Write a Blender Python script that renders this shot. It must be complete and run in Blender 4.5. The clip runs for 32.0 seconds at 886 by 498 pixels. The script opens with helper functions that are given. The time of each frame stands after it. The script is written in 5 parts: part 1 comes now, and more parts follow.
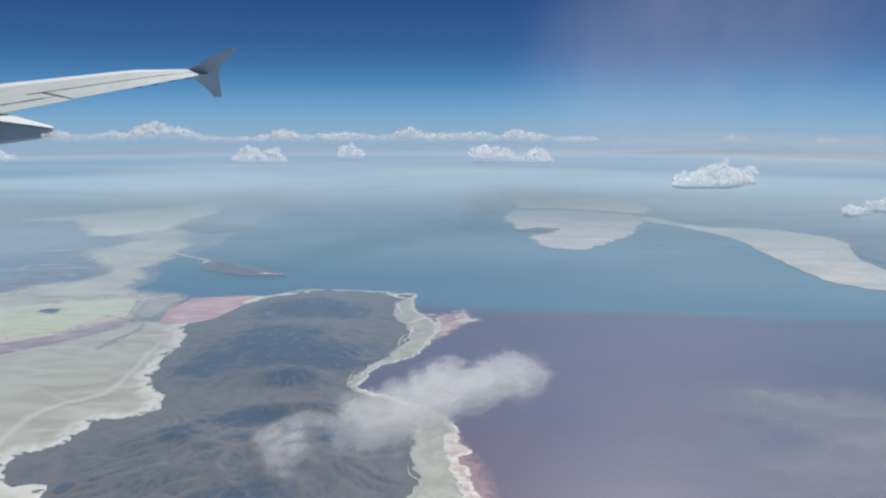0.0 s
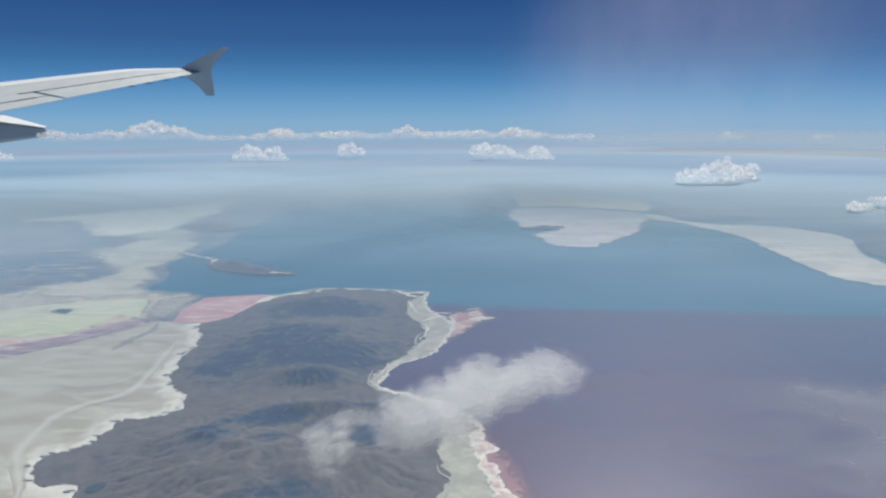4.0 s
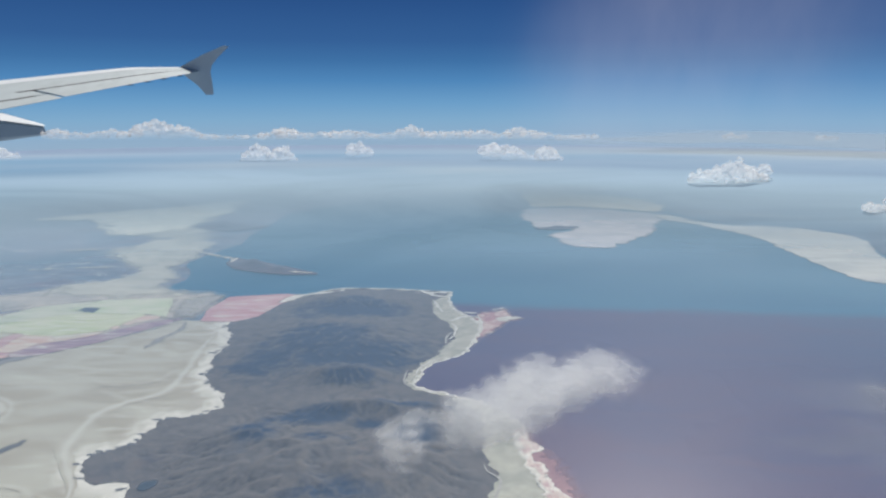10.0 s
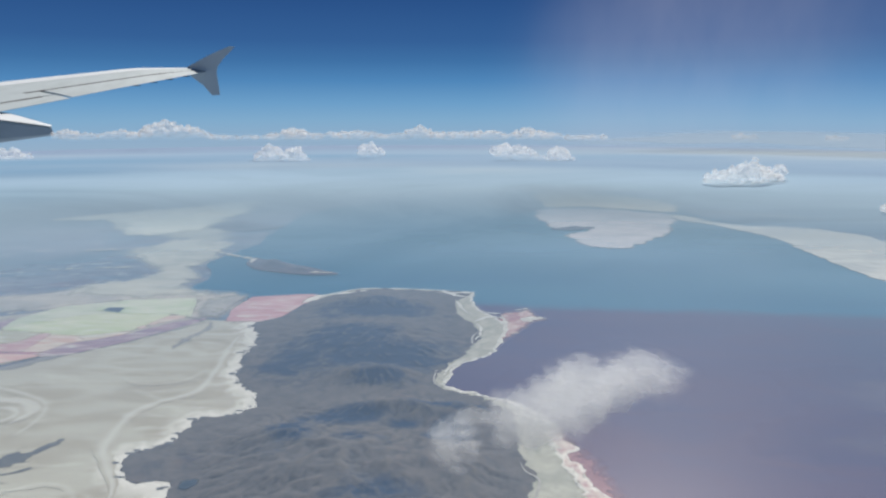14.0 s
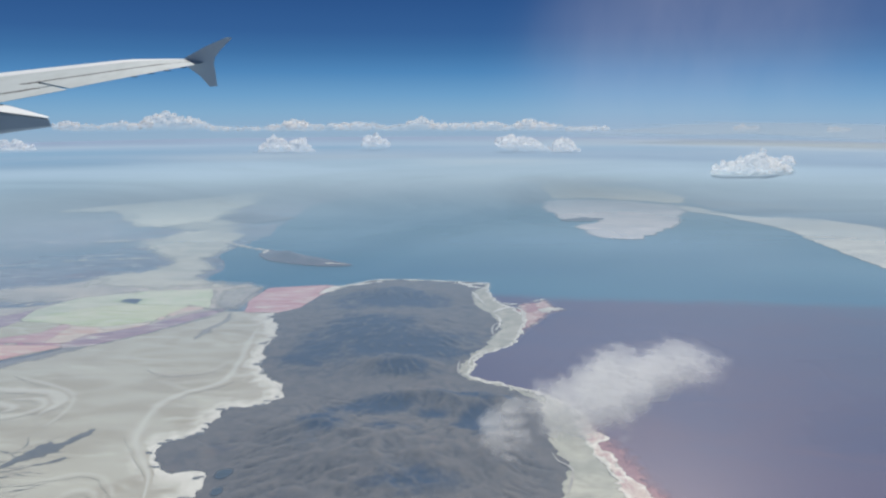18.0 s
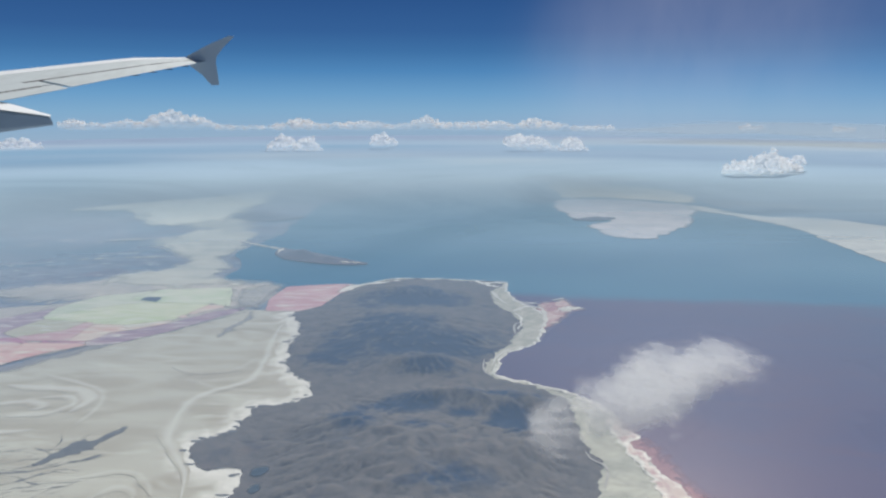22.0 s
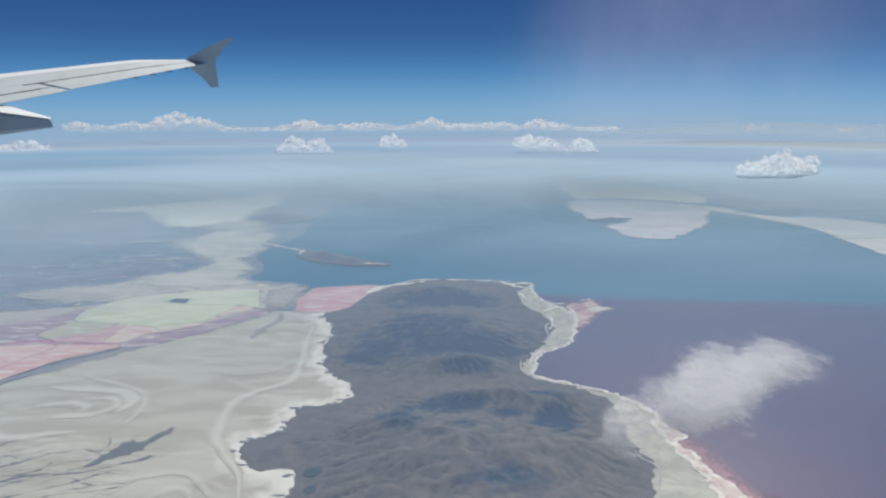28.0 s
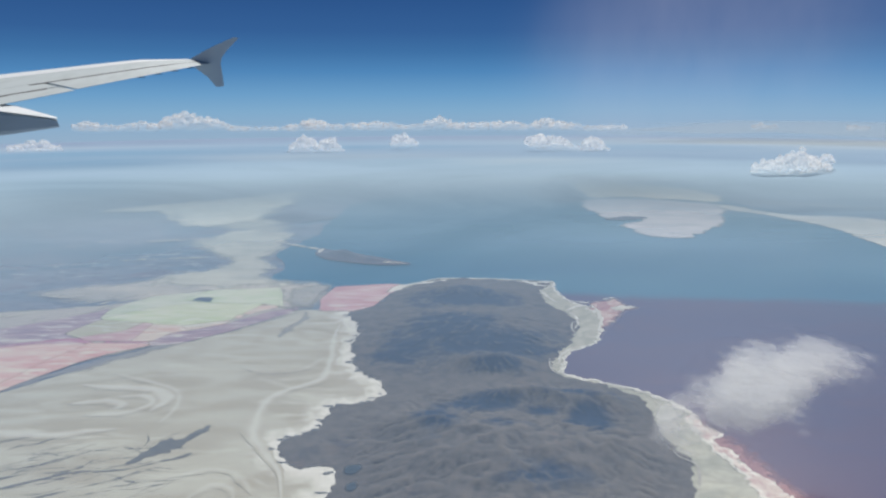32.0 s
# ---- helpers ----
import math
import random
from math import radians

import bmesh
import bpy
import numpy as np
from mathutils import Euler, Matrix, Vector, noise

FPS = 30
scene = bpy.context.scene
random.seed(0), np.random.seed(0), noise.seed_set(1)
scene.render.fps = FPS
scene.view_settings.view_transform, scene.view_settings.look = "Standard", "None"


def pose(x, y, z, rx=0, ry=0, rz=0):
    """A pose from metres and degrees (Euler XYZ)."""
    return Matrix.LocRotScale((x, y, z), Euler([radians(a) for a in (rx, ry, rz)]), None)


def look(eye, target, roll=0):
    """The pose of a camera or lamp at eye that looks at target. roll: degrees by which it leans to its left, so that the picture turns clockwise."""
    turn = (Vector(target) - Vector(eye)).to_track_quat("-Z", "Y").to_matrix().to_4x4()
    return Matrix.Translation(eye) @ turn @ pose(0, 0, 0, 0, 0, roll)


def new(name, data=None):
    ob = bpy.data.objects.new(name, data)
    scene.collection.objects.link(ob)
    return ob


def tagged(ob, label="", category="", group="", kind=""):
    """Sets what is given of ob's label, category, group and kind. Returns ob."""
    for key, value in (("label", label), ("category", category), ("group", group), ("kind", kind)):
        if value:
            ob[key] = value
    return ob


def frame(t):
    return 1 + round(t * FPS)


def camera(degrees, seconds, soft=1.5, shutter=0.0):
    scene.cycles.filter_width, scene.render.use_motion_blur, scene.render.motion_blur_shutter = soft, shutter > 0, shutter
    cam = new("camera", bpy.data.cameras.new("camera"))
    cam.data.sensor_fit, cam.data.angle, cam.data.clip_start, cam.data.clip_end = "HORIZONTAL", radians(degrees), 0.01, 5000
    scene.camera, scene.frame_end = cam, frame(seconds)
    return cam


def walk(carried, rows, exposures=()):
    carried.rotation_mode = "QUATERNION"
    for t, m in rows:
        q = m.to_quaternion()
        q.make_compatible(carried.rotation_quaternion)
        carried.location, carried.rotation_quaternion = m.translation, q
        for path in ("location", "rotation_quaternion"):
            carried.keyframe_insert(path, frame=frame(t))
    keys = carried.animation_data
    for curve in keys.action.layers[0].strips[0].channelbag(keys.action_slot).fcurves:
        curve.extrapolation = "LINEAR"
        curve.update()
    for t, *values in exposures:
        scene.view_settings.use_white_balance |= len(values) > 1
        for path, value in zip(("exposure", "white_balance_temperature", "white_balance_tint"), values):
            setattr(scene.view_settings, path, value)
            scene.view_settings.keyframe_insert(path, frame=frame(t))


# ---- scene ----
cam = camera(62.6, 32.0, soft=2.3)
METRES, EYE, TILT, LEAN, TURN = 8.0, 10.4, -10.85, 0.0, 0.0
ROWS = [
    (0.0, 0.0, 0.0, 0.0, 0.0, 0.0, -0.0),
    (0.5, -0.0165, -0.0012, 0.0018, 0.0, -0.19, 0.08),
    (1.0, -0.0314, -0.0019, 0.0015, -0.14, -0.27, 0.1),
    (1.5, -0.0476, -0.0035, 0.0037, -0.3, -0.33, 0.07),
    (2.0, -0.0628, -0.007, 0.0, -0.36, -0.31, 0.07),
    (2.5, -0.0754, -0.0035, -0.0003, -0.66, -0.45, 0.14),
    (3.0, -0.0911, -0.0048, -0.0008, -0.47, -0.39, 0.18),
    (3.5, -0.1083, -0.0065, 0.0015, -0.51, -0.24, 0.27),
    (5.5, -0.1706, -0.0116, 0.0002, -0.27, -0.07, 0.25),
    (6.0, -0.1843, -0.0107, 0.0012, -0.23, -0.22, 0.24),
    (6.5, -0.2005, -0.0105, 0.0007, -0.03, -0.35, 0.22),
    (7.0, -0.2152, -0.0116, -0.0007, -0.23, -0.19, 0.15),
    (7.5, -0.231, -0.011, -0.0, -0.39, -0.48, 0.1),
    (8.0, -0.2473, -0.015, -0.0, -0.03, -0.33, 0.16),
    (8.5, -0.2617, -0.0166, 0.0016, -0.11, -0.29, 0.11),
    (9.0, -0.2781, -0.0166, 0.0038, -0.32, -0.21, 0.06),
    (9.5, -0.2931, -0.0171, 0.0028, -0.27, -0.09, 0.08),
    (10.0, -0.3085, -0.0205, 0.0029, -0.59, -0.16, 0.11),
    (10.5, -0.3231, -0.0196, 0.0023, -0.25, -0.11, 0.11),
    (11.0, -0.3397, -0.0213, 0.0043, -0.08, -0.26, 0.14),
    (11.5, -0.3533, -0.021, 0.0023, -0.08, -0.15, 0.1),
    (12.0, -0.3691, -0.0247, 0.0022, -0.15, 0.1, 0.06),
    (12.5, -0.3847, -0.0247, 0.0039, -0.17, 0.11, 0.08),
    (13.0, -0.3994, -0.0253, 0.0025, -0.24, 0.05, 0.07),
    (13.5, -0.4137, -0.0238, 0.0031, -0.26, 0.0, 0.07),
    (14.0, -0.429, -0.0283, 0.0038, -0.18, -0.14, 0.06),
    (14.5, -0.4446, -0.0292, 0.003, -0.3, -0.13, 0.04),
    (16.5, -0.5097, -0.0322, 0.0013, -0.25, -0.35, 0.01),
    (17.0, -0.5249, -0.0315, -0.0001, -0.59, -0.53, 0.02),
    (17.5, -0.5401, -0.0337, -0.0005, -0.52, -0.75, 0.06),
    (18.0, -0.5564, -0.0346, 0.0005, -0.33, -0.8, 0.11),
    (18.5, -0.571, -0.0349, 0.0005, -0.32, -0.88, 0.1),
    (19.0, -0.5874, -0.0368, 0.0014, -0.28, -1.01, 0.04),
    (19.5, -0.6028, -0.0368, 0.0024, -0.37, -0.97, 0.05),
    (20.0, -0.6169, -0.038, -0.0019, -0.24, -0.94, 0.01),
    (20.5, -0.6346, -0.0411, -0.0003, -0.19, -0.93, 0.07),
    (21.0, -0.6498, -0.0399, -0.0004, -0.12, -0.93, 0.05),
    (21.5, -0.6633, -0.0421, -0.0019, -0.11, -0.86, 0.04),
    (22.0, -0.6791, -0.0417, -0.0003, -0.24, -0.87, -0.01),
    (22.5, -0.6958, -0.0431, 0.0011, -0.31, -0.65, -0.01),
    (23.0, -0.709, -0.0431, 0.0019, -0.18, -0.48, 0.05),
    (23.5, -0.7274, -0.0448, -0.0002, -0.22, -0.38, 0.05),
    (24.0, -0.7406, -0.0451, 0.0016, -0.23, -0.1, 0.08),
    (24.5, -0.7579, -0.0461, 0.0001, -0.26, -0.27, 0.08),
    (25.0, -0.7715, -0.0449, 0.0011, -0.28, -0.3, 0.08),
    (25.5, -0.7887, -0.0483, 0.0025, -0.06, -0.23, 0.12),
    (27.5, -0.8518, -0.0469, -0.0046, -0.2, -0.8, 0.12),
    (28.0, -0.8669, -0.0499, -0.0031, -0.27, -0.76, 0.15),
    (28.5, -0.8809, -0.0524, -0.0025, -0.12, -0.61, 0.19),
    (29.0, -0.8981, -0.0547, -0.0006, 0.09, -0.49, 0.21),
    (29.5, -0.9123, -0.0554, -0.0012, -0.04, -0.46, 0.22),
    (30.0, -0.9287, -0.0557, -0.0017, 0.11, -0.45, 0.25),
    (30.5, -0.9443, -0.0573, -0.001, 0.36, -0.51, 0.22),
    (31.0, -0.9581, -0.0579, -0.0012, -0.01, -0.76, 0.21),
    (31.5, -0.9744, -0.0591, -0.0021, 0.23, -0.79, 0.18),
    (32.0, -0.99, -0.0596, -0.0035, 0.1, -0.84, 0.2),
]
walk(cam, [(t, pose(0, 0, EYE, TILT, LEAN, TURN) @ pose(METRES * x, METRES * y, METRES * z, 90 + pitch, roll, yaw)) for t, x, y, z, yaw, pitch, roll in ROWS], [(0.0, 0.12), (32.0, 0.12)])

# One metre here stands for a kilometre of the landscape; the ground curves with the globe's radius to match.
GLOBE = 6371.0
MID = (-4.0, -0.3)

# ---- light ----
SUN_AZ, SUN_EL = radians(18), radians(47)
world = bpy.data.worlds.new("sky")
scene.world = world
world.use_nodes = True
wn, wl = world.node_tree.nodes, world.node_tree.links
wn.clear()
w_out = wn.new("ShaderNodeOutputWorld")
w_bg = wn.new("ShaderNodeBackground")
w_sky = wn.new("ShaderNodeTexSky")
w_sky.sky_type, w_sky.sun_disc = "NISHITA", False
w_sky.sun_elevation, w_sky.sun_rotation, w_sky.altitude = SUN_EL, SUN_AZ, 9000
w_gain = wn.new("ShaderNodeMix")
w_gain.data_type, w_gain.blend_type = "RGBA", "MULTIPLY"
w_gain.inputs[0].default_value = 1.0
w_gain.inputs[7].default_value = (0.09, 0.09, 0.09, 1)
w_tc = wn.new("ShaderNodeTexCoord")
w_sep = wn.new("ShaderNodeSeparateXYZ")
w_map = wn.new("ShaderNodeMapRange")
w_map.inputs[1].default_value, w_map.inputs[2].default_value = -0.10, 0.22
w_ramp = wn.new("ShaderNodeValToRGB")
RAMP = [(0.0, (0.285, 0.388, 0.515)), (0.13, (0.290, 0.398, 0.525)), (0.19, (0.255, 0.390, 0.540)), (0.262, (0.202, 0.374, 0.555)), (0.330, (0.140, 0.318, 0.535)),
        (0.42, (0.074, 0.222, 0.448)), (0.50, (0.046, 0.152, 0.347)), (0.58, (0.033, 0.109, 0.285)), (0.75, (0.021, 0.075, 0.226)), (1.0, (0.016, 0.060, 0.195))]
while len(w_ramp.color_ramp.elements) < len(RAMP):
    w_ramp.color_ramp.elements.new(0.5)
for el, (p, c) in zip(w_ramp.color_ramp.elements, RAMP):
    el.position, el.color = p, (*c, 1)
w_fac = wn.new("ShaderNodeMapRange")
w_fac.inputs[1].default_value, w_fac.inputs[2].default_value = 0.16, 0.42
w_mix = wn.new("ShaderNodeMix")
w_mix.data_type = "RGBA"
wl.new(w_tc.outputs["Generated"], w_sep.inputs[0])
wl.new(w_sep.outputs[2], w_map.inputs[0])
wl.new(w_map.outputs[0], w_ramp.inputs[0])
wl.new(w_sep.outputs[2], w_fac.inputs[0])
wl.new(w_fac.outputs[0], w_mix.inputs[0])
wl.new(w_sky.outputs[0], w_gain.inputs[6])
wl.new(w_ramp.outputs[0], w_mix.inputs[6])
wl.new(w_gain.outputs[2], w_mix.inputs[7])
# Lilac window reflection and a paler glow low down, painted into the sky.
SKY_GLOWS = [((0.262, 0.963, 0.062), 0.986, 0.9995, 0.046), ((0.372, 0.925, 0.092), 0.984, 0.9995, 0.034), ((0.36, 0.93, -0.02), 0.945, 0.999, 0.08)]
w_sum = w_mix.outputs[2]
w_tex = wn.new("ShaderNodeTexNoise")
w_turn = wn.new("ShaderNodeMapping")
w_turn.inputs["Rotation"].default_value, w_turn.inputs["Scale"].default_value = (0.0, 0.7, 0.0), (2.6, 1.0, 1.2)
wl.new(w_tc.outputs["Generated"], w_turn.inputs[0])
wl.new(w_turn.outputs[0], w_tex.inputs["Vector"])
w_tex.inputs["Scale"].default_value, w_tex.inputs["Detail"].default_value = 3.0, 5
w_patch = wn.new("ShaderNodeMapRange")
w_patch.inputs[1].default_value, w_patch.inputs[2].default_value, w_patch.inputs[3].default_value = 0.25, 0.75, 0.3
wl.new(w_tex.outputs["Fac"], w_patch.inputs[0])
for way, wide, core, most in SKY_GLOWS:
    w_dot = wn.new("ShaderNodeVectorMath")
    w_dot.operation = "DOT_PRODUCT"
    w_dot.inputs[1].default_value = Vector(way).normalized()
    wl.new(w_tc.outputs["Generated"], w_dot.inputs[0])
    w_soft = wn.new("ShaderNodeMapRange")
    w_soft.interpolation_type = "SMOOTHSTEP"
    w_soft.inputs[1].default_value, w_soft.inputs[2].default_value, w_soft.inputs[4].default_value = wide, core, 1.6 * most
    wl.new(w_dot.outputs["Value"], w_soft.inputs[0])
    w_times = wn.new("ShaderNodeMath")
    w_times.operation = "MULTIPLY"
    wl.new(w_soft.outputs[0], w_times.inputs[0])
    wl.new(w_patch.outputs[0], w_times.inputs[1])
    w_glow = wn.new("ShaderNodeMix")
    w_glow.data_type = "RGBA"
    w_glow.inputs[7].default_value = (0.62, 0.60, 0.70, 1)
    wl.new(w_times.outputs[0], w_glow.inputs[0])
    wl.new(w_sum, w_glow.inputs[6])
    w_sum = w_glow.outputs[2]
wl.new(w_sum, w_bg.inputs[0])
wl.new(w_bg.outputs[0], w_out.inputs[0])
sun = new("sun", bpy.data.lights.new("sun", "SUN"))
sun.data.energy, sun.data.angle, sun.data.color = 5.0, radians(0.53), (1.0, 0.965, 0.91)
sun.matrix_world = look((0, 0, 0), (-math.sin(SUN_AZ) * math.cos(SUN_EL), -math.cos(SUN_AZ) * math.cos(SUN_EL), -math.sin(SUN_EL)))


# ---- materials ----
class Nodes:
    """A small node builder for one material."""

    def __init__(self, name):
        self.m = bpy.data.materials.new(name)
        self.m.use_nodes = True
        self.n, self.l = self.m.node_tree.nodes, self.m.node_tree.links
        self.b = self.n["Principled BSDF"]
        self.out = self.n["Material Output"]
        self.pos = self.n.new("ShaderNodeTexCoord").outputs["Object"]

    def put(self, value, socket):
        if hasattr(value, "is_output"):
            self.l.new(value, socket)
        elif value is not None:
            socket.default_value = (*value, 1) if isinstance(value, tuple) and len(value) == 3 and socket.type == "RGBA" else value

    def moved(self, scale=(1, 1, 1), turn=0.0, vector=None):
        k = self.n.new("ShaderNodeMapping")
        self.l.new(vector or self.pos, k.inputs[0])
        k.inputs["Rotation"].default_value[2] = radians(turn)
        k.inputs["Scale"].default_value = scale
        return k.outputs[0]

    def noise(self, scale, detail=6.0, rough=0.55, distort=0.0, vector=None):
        k = self.n.new("ShaderNodeTexNoise")
        self.l.new(vector or self.pos, k.inputs["Vector"])
        for key, v in (("Scale", scale), ("Detail", detail), ("Roughness", rough), ("Distortion", distort)):
            k.inputs[key].default_value = v
        return k.outputs["Fac"]

    def ramp(self, value, a, b, lo=0.0, hi=1.0, smooth=True):
        k = self.n.new("ShaderNodeMapRange")
        k.interpolation_type = "SMOOTHSTEP" if smooth else "LINEAR"
        self.put(value, k.inputs[0])
        for i, v in enumerate((a, b, lo, hi)):
            k.inputs[i + 1].default_value = v
        return k.outputs[0]

    def math(self, kind, a, b=None):
        k = self.n.new("ShaderNodeMath")
        k.operation = kind
        self.put(a, k.inputs[0])
        self.put(b, k.inputs[1])
        return k.outputs[0]

    def mix(self, fac, a, b, blend="MIX"):
        k = self.n.new("ShaderNodeMix")
        k.data_type, k.blend_type = "RGBA", blend
        self.put(fac, k.inputs[0])
        self.put(a, k.inputs[6])
        self.put(b, k.inputs[7])
        return k.outputs[2]

    def xyz(self, vector=None):
        k = self.n.new("ShaderNodeSeparateXYZ")
        self.l.new(vector or self.pos, k.inputs[0])
        return k.outputs

    def bump(self, value, strength, distance):
        k = self.n.new("ShaderNodeBump")
        k.inputs["Strength"].default_value, k.inputs["Distance"].default_value = strength, distance
        self.l.new(value, k.inputs["Height"])
        self.l.new(k.outputs[0], self.b.inputs["Normal"])

    def done(self, color, rough=0.9, specular=0.2, metal=0.0):
        self.put(color, self.b.inputs["Base Color"])
        self.put(rough, self.b.inputs["Roughness"])
        self.b.inputs["Specular IOR Level"].default_value, self.b.inputs["Metallic"].default_value = specular, metal
        return self.m


def soil(name, light, dark, scale, stretch=(1, 1, 1), turn=0.0, fine=9.0, rough=0.95, bump=0.02, distort=0.8):
    k = Nodes(name)
    v = k.moved(stretch, turn)
    big = k.ramp(k.noise(scale, 5, 0.55, distort, v), 0.32, 0.68)
    small = k.noise(fine, 5, 0.6)
    c = k.mix(big, light, dark)
    c = k.mix(k.ramp(small, 0.3, 0.75, 0.0, 0.35), c, tuple(0.72 * x for x in dark))
    k.bump(small, 0.5, bump)
    return k.done(c, rough, 0.15)


def water(name, deep, other, scale, rough=0.28):
    k = Nodes(name)
    v = k.moved((1, 2.6, 1), 8)
    c = k.mix(k.ramp(k.noise(scale, 5, 0.6, 0.6, v), 0.35, 0.7), deep, other)
    return k.done(c, rough, 0.3)


def plain_material():
    """Dry farmed plain: bluish scrub and mauve fallow in patches, with thin pale salt streaks; part of the haze's blue
    is put into these colours.
    """
    k = Nodes("plain")
    v = k.moved((1, 1.7, 1), 15)
    c = k.mix(k.ramp(k.noise(0.06, 6, 0.6, 1.0, v), 0.36, 0.64), (0.225, 0.243, 0.300), (0.118, 0.200, 0.282))
    c = k.mix(k.ramp(k.noise(0.17, 6, 0.62, 1.4, v), 0.50, 0.66, 0.0, 0.75), c, (0.205, 0.185, 0.240))
    c = k.mix(k.ramp(k.noise(0.45, 6, 0.66, 0.8, v), 0.46, 0.66, 0.0, 0.6), c, (0.085, 0.128, 0.190))
    c = k.mix(k.ramp(k.noise(0.33, 7, 0.66, 1.8, k.moved((0.7, 2.4, 1), 22)), 0.57, 0.67, 0.0, 0.65), c, (0.55, 0.55, 0.54))
    small = k.noise(1.2, 5, 0.62)
    c = k.mix(k.ramp(small, 0.4, 0.75, 0.0, 0.3), c, (0.060, 0.085, 0.115))
    k.bump(small, 0.5, 0.05)
    return k.done(c, 0.95, 0.15)


def rose_water():
    """Brine tinted by algae: mauve in the bay, bluer far out, rosier in drifting streaks and along the near shore."""
    k = Nodes("lake_rose")
    x, y, z = k.xyz()
    v = k.moved((1, 2.2, 1), -14)
    c = k.mix(k.ramp(k.noise(0.09, 6, 0.6, 1.0, v), 0.34, 0.66), (0.070, 0.057, 0.130), (0.092, 0.060, 0.120))
    out = k.math("ADD", k.math("ADD", x, k.math("MULTIPLY", y, 0.35)), k.math("MULTIPLY", k.math("SUBTRACT", k.noise(0.08, 5, 0.6, 0.8), 0.5), 16.0))
    c = k.mix(k.ramp(out, 15.0, 34.0, 0.0, 0.75), c, (0.078, 0.096, 0.160))
    c = k.mix(k.ramp(k.noise(0.28, 6, 0.62, 1.4, k.moved((0.6, 1.6, 1), -30)), 0.52, 0.70, 0.0, 0.5), c, (0.118, 0.066, 0.112))
    near = k.math("ADD", k.math("MULTIPLY", x, 0.9), k.math("MULTIPLY", k.math("SUBTRACT", k.noise(0.5, 6, 0.62, 1.0), 0.5), 3.5))
    rose = k.math("MULTIPLY", k.ramp(near, 5.0, 1.0), k.ramp(y, 26.0, 20.0))
    c = k.mix(k.math("MULTIPLY", rose, 0.5), c, (0.112, 0.048, 0.084))
    rim = k.n.new("ShaderNodeAttribute")
    rim.attribute_name = "rim"
    shore = k.math("ADD", rim.outputs["Fac"], k.math("MULTIPLY", k.math("SUBTRACT", k.noise(0.5, 5, 0.6), 0.5), 1.4))
    c = k.mix(k.ramp(shore, 0.0, 2.0, 1.0, 0.0), c, (0.027, 0.164, 0.253))
    return k.done(c, 0.28, 0.3)


def mudflat_material(ridge=False):
    """Smooth drying mud, streaked by old water lines, with white salt frets towards the peninsula's shore."""
    k = Nodes("shoreline_ridge" if ridge else "mudflat")
    warp = k.noise(0.16, 3, 0.5, 0.6)
    swirl = k.noise(0.22, 6, 0.52, 1.5, k.moved((1.0, 1.6, 1), 28))
    band = k.noise(0.42, 6, 0.52, 2.0, k.moved((0.55, 1.5, 1), 35))
    c = k.mix(k.ramp(swirl, 0.36, 0.64), (0.375, 0.35, 0.275), (0.465, 0.455, 0.375))
    c = k.mix(k.ramp(band, 0.50, 0.68, 0.0, 0.6), c, (0.56, 0.555, 0.47))
    c = k.mix(k.ramp(warp, 0.50, 0.66, 0.0, 0.45), c, (0.36, 0.33, 0.275))
    att = k.n.new("ShaderNodeAttribute")
    att.attribute_name = "rim" if ridge else "shore"
    if ridge:
        crest = k.math("ADD", att.outputs["Fac"], k.math("MULTIPLY", k.math("SUBTRACT", k.noise(1.6, 6, 0.62, 1.0), 0.5), 0.30))
        c = k.mix(k.ramp(crest, 0.02, 0.30, 0.0, 0.6), c, (0.60, 0.595, 0.535))
        return k.done(c, 0.8, 0.25)
    near = k.math("ADD", att.outputs["Fac"], k.math("MULTIPLY", k.math("SUBTRACT", k.noise(1.1, 7, 0.65, 1.2), 0.5), 2.2))
    c = k.mix(k.ramp(near, 0.0, 1.0, 0.9, 0.0), c, (0.72, 0.71, 0.64))
    grain = k.noise(5, 5, 0.65)
    c = k.mix(k.ramp(grain, 0.4, 0.85, 0.0, 0.18), c, (0.27, 0.26, 0.235))
    k.bump(grain, 0.2, 0.01)
    return k.done(c, 0.8, 0.25)


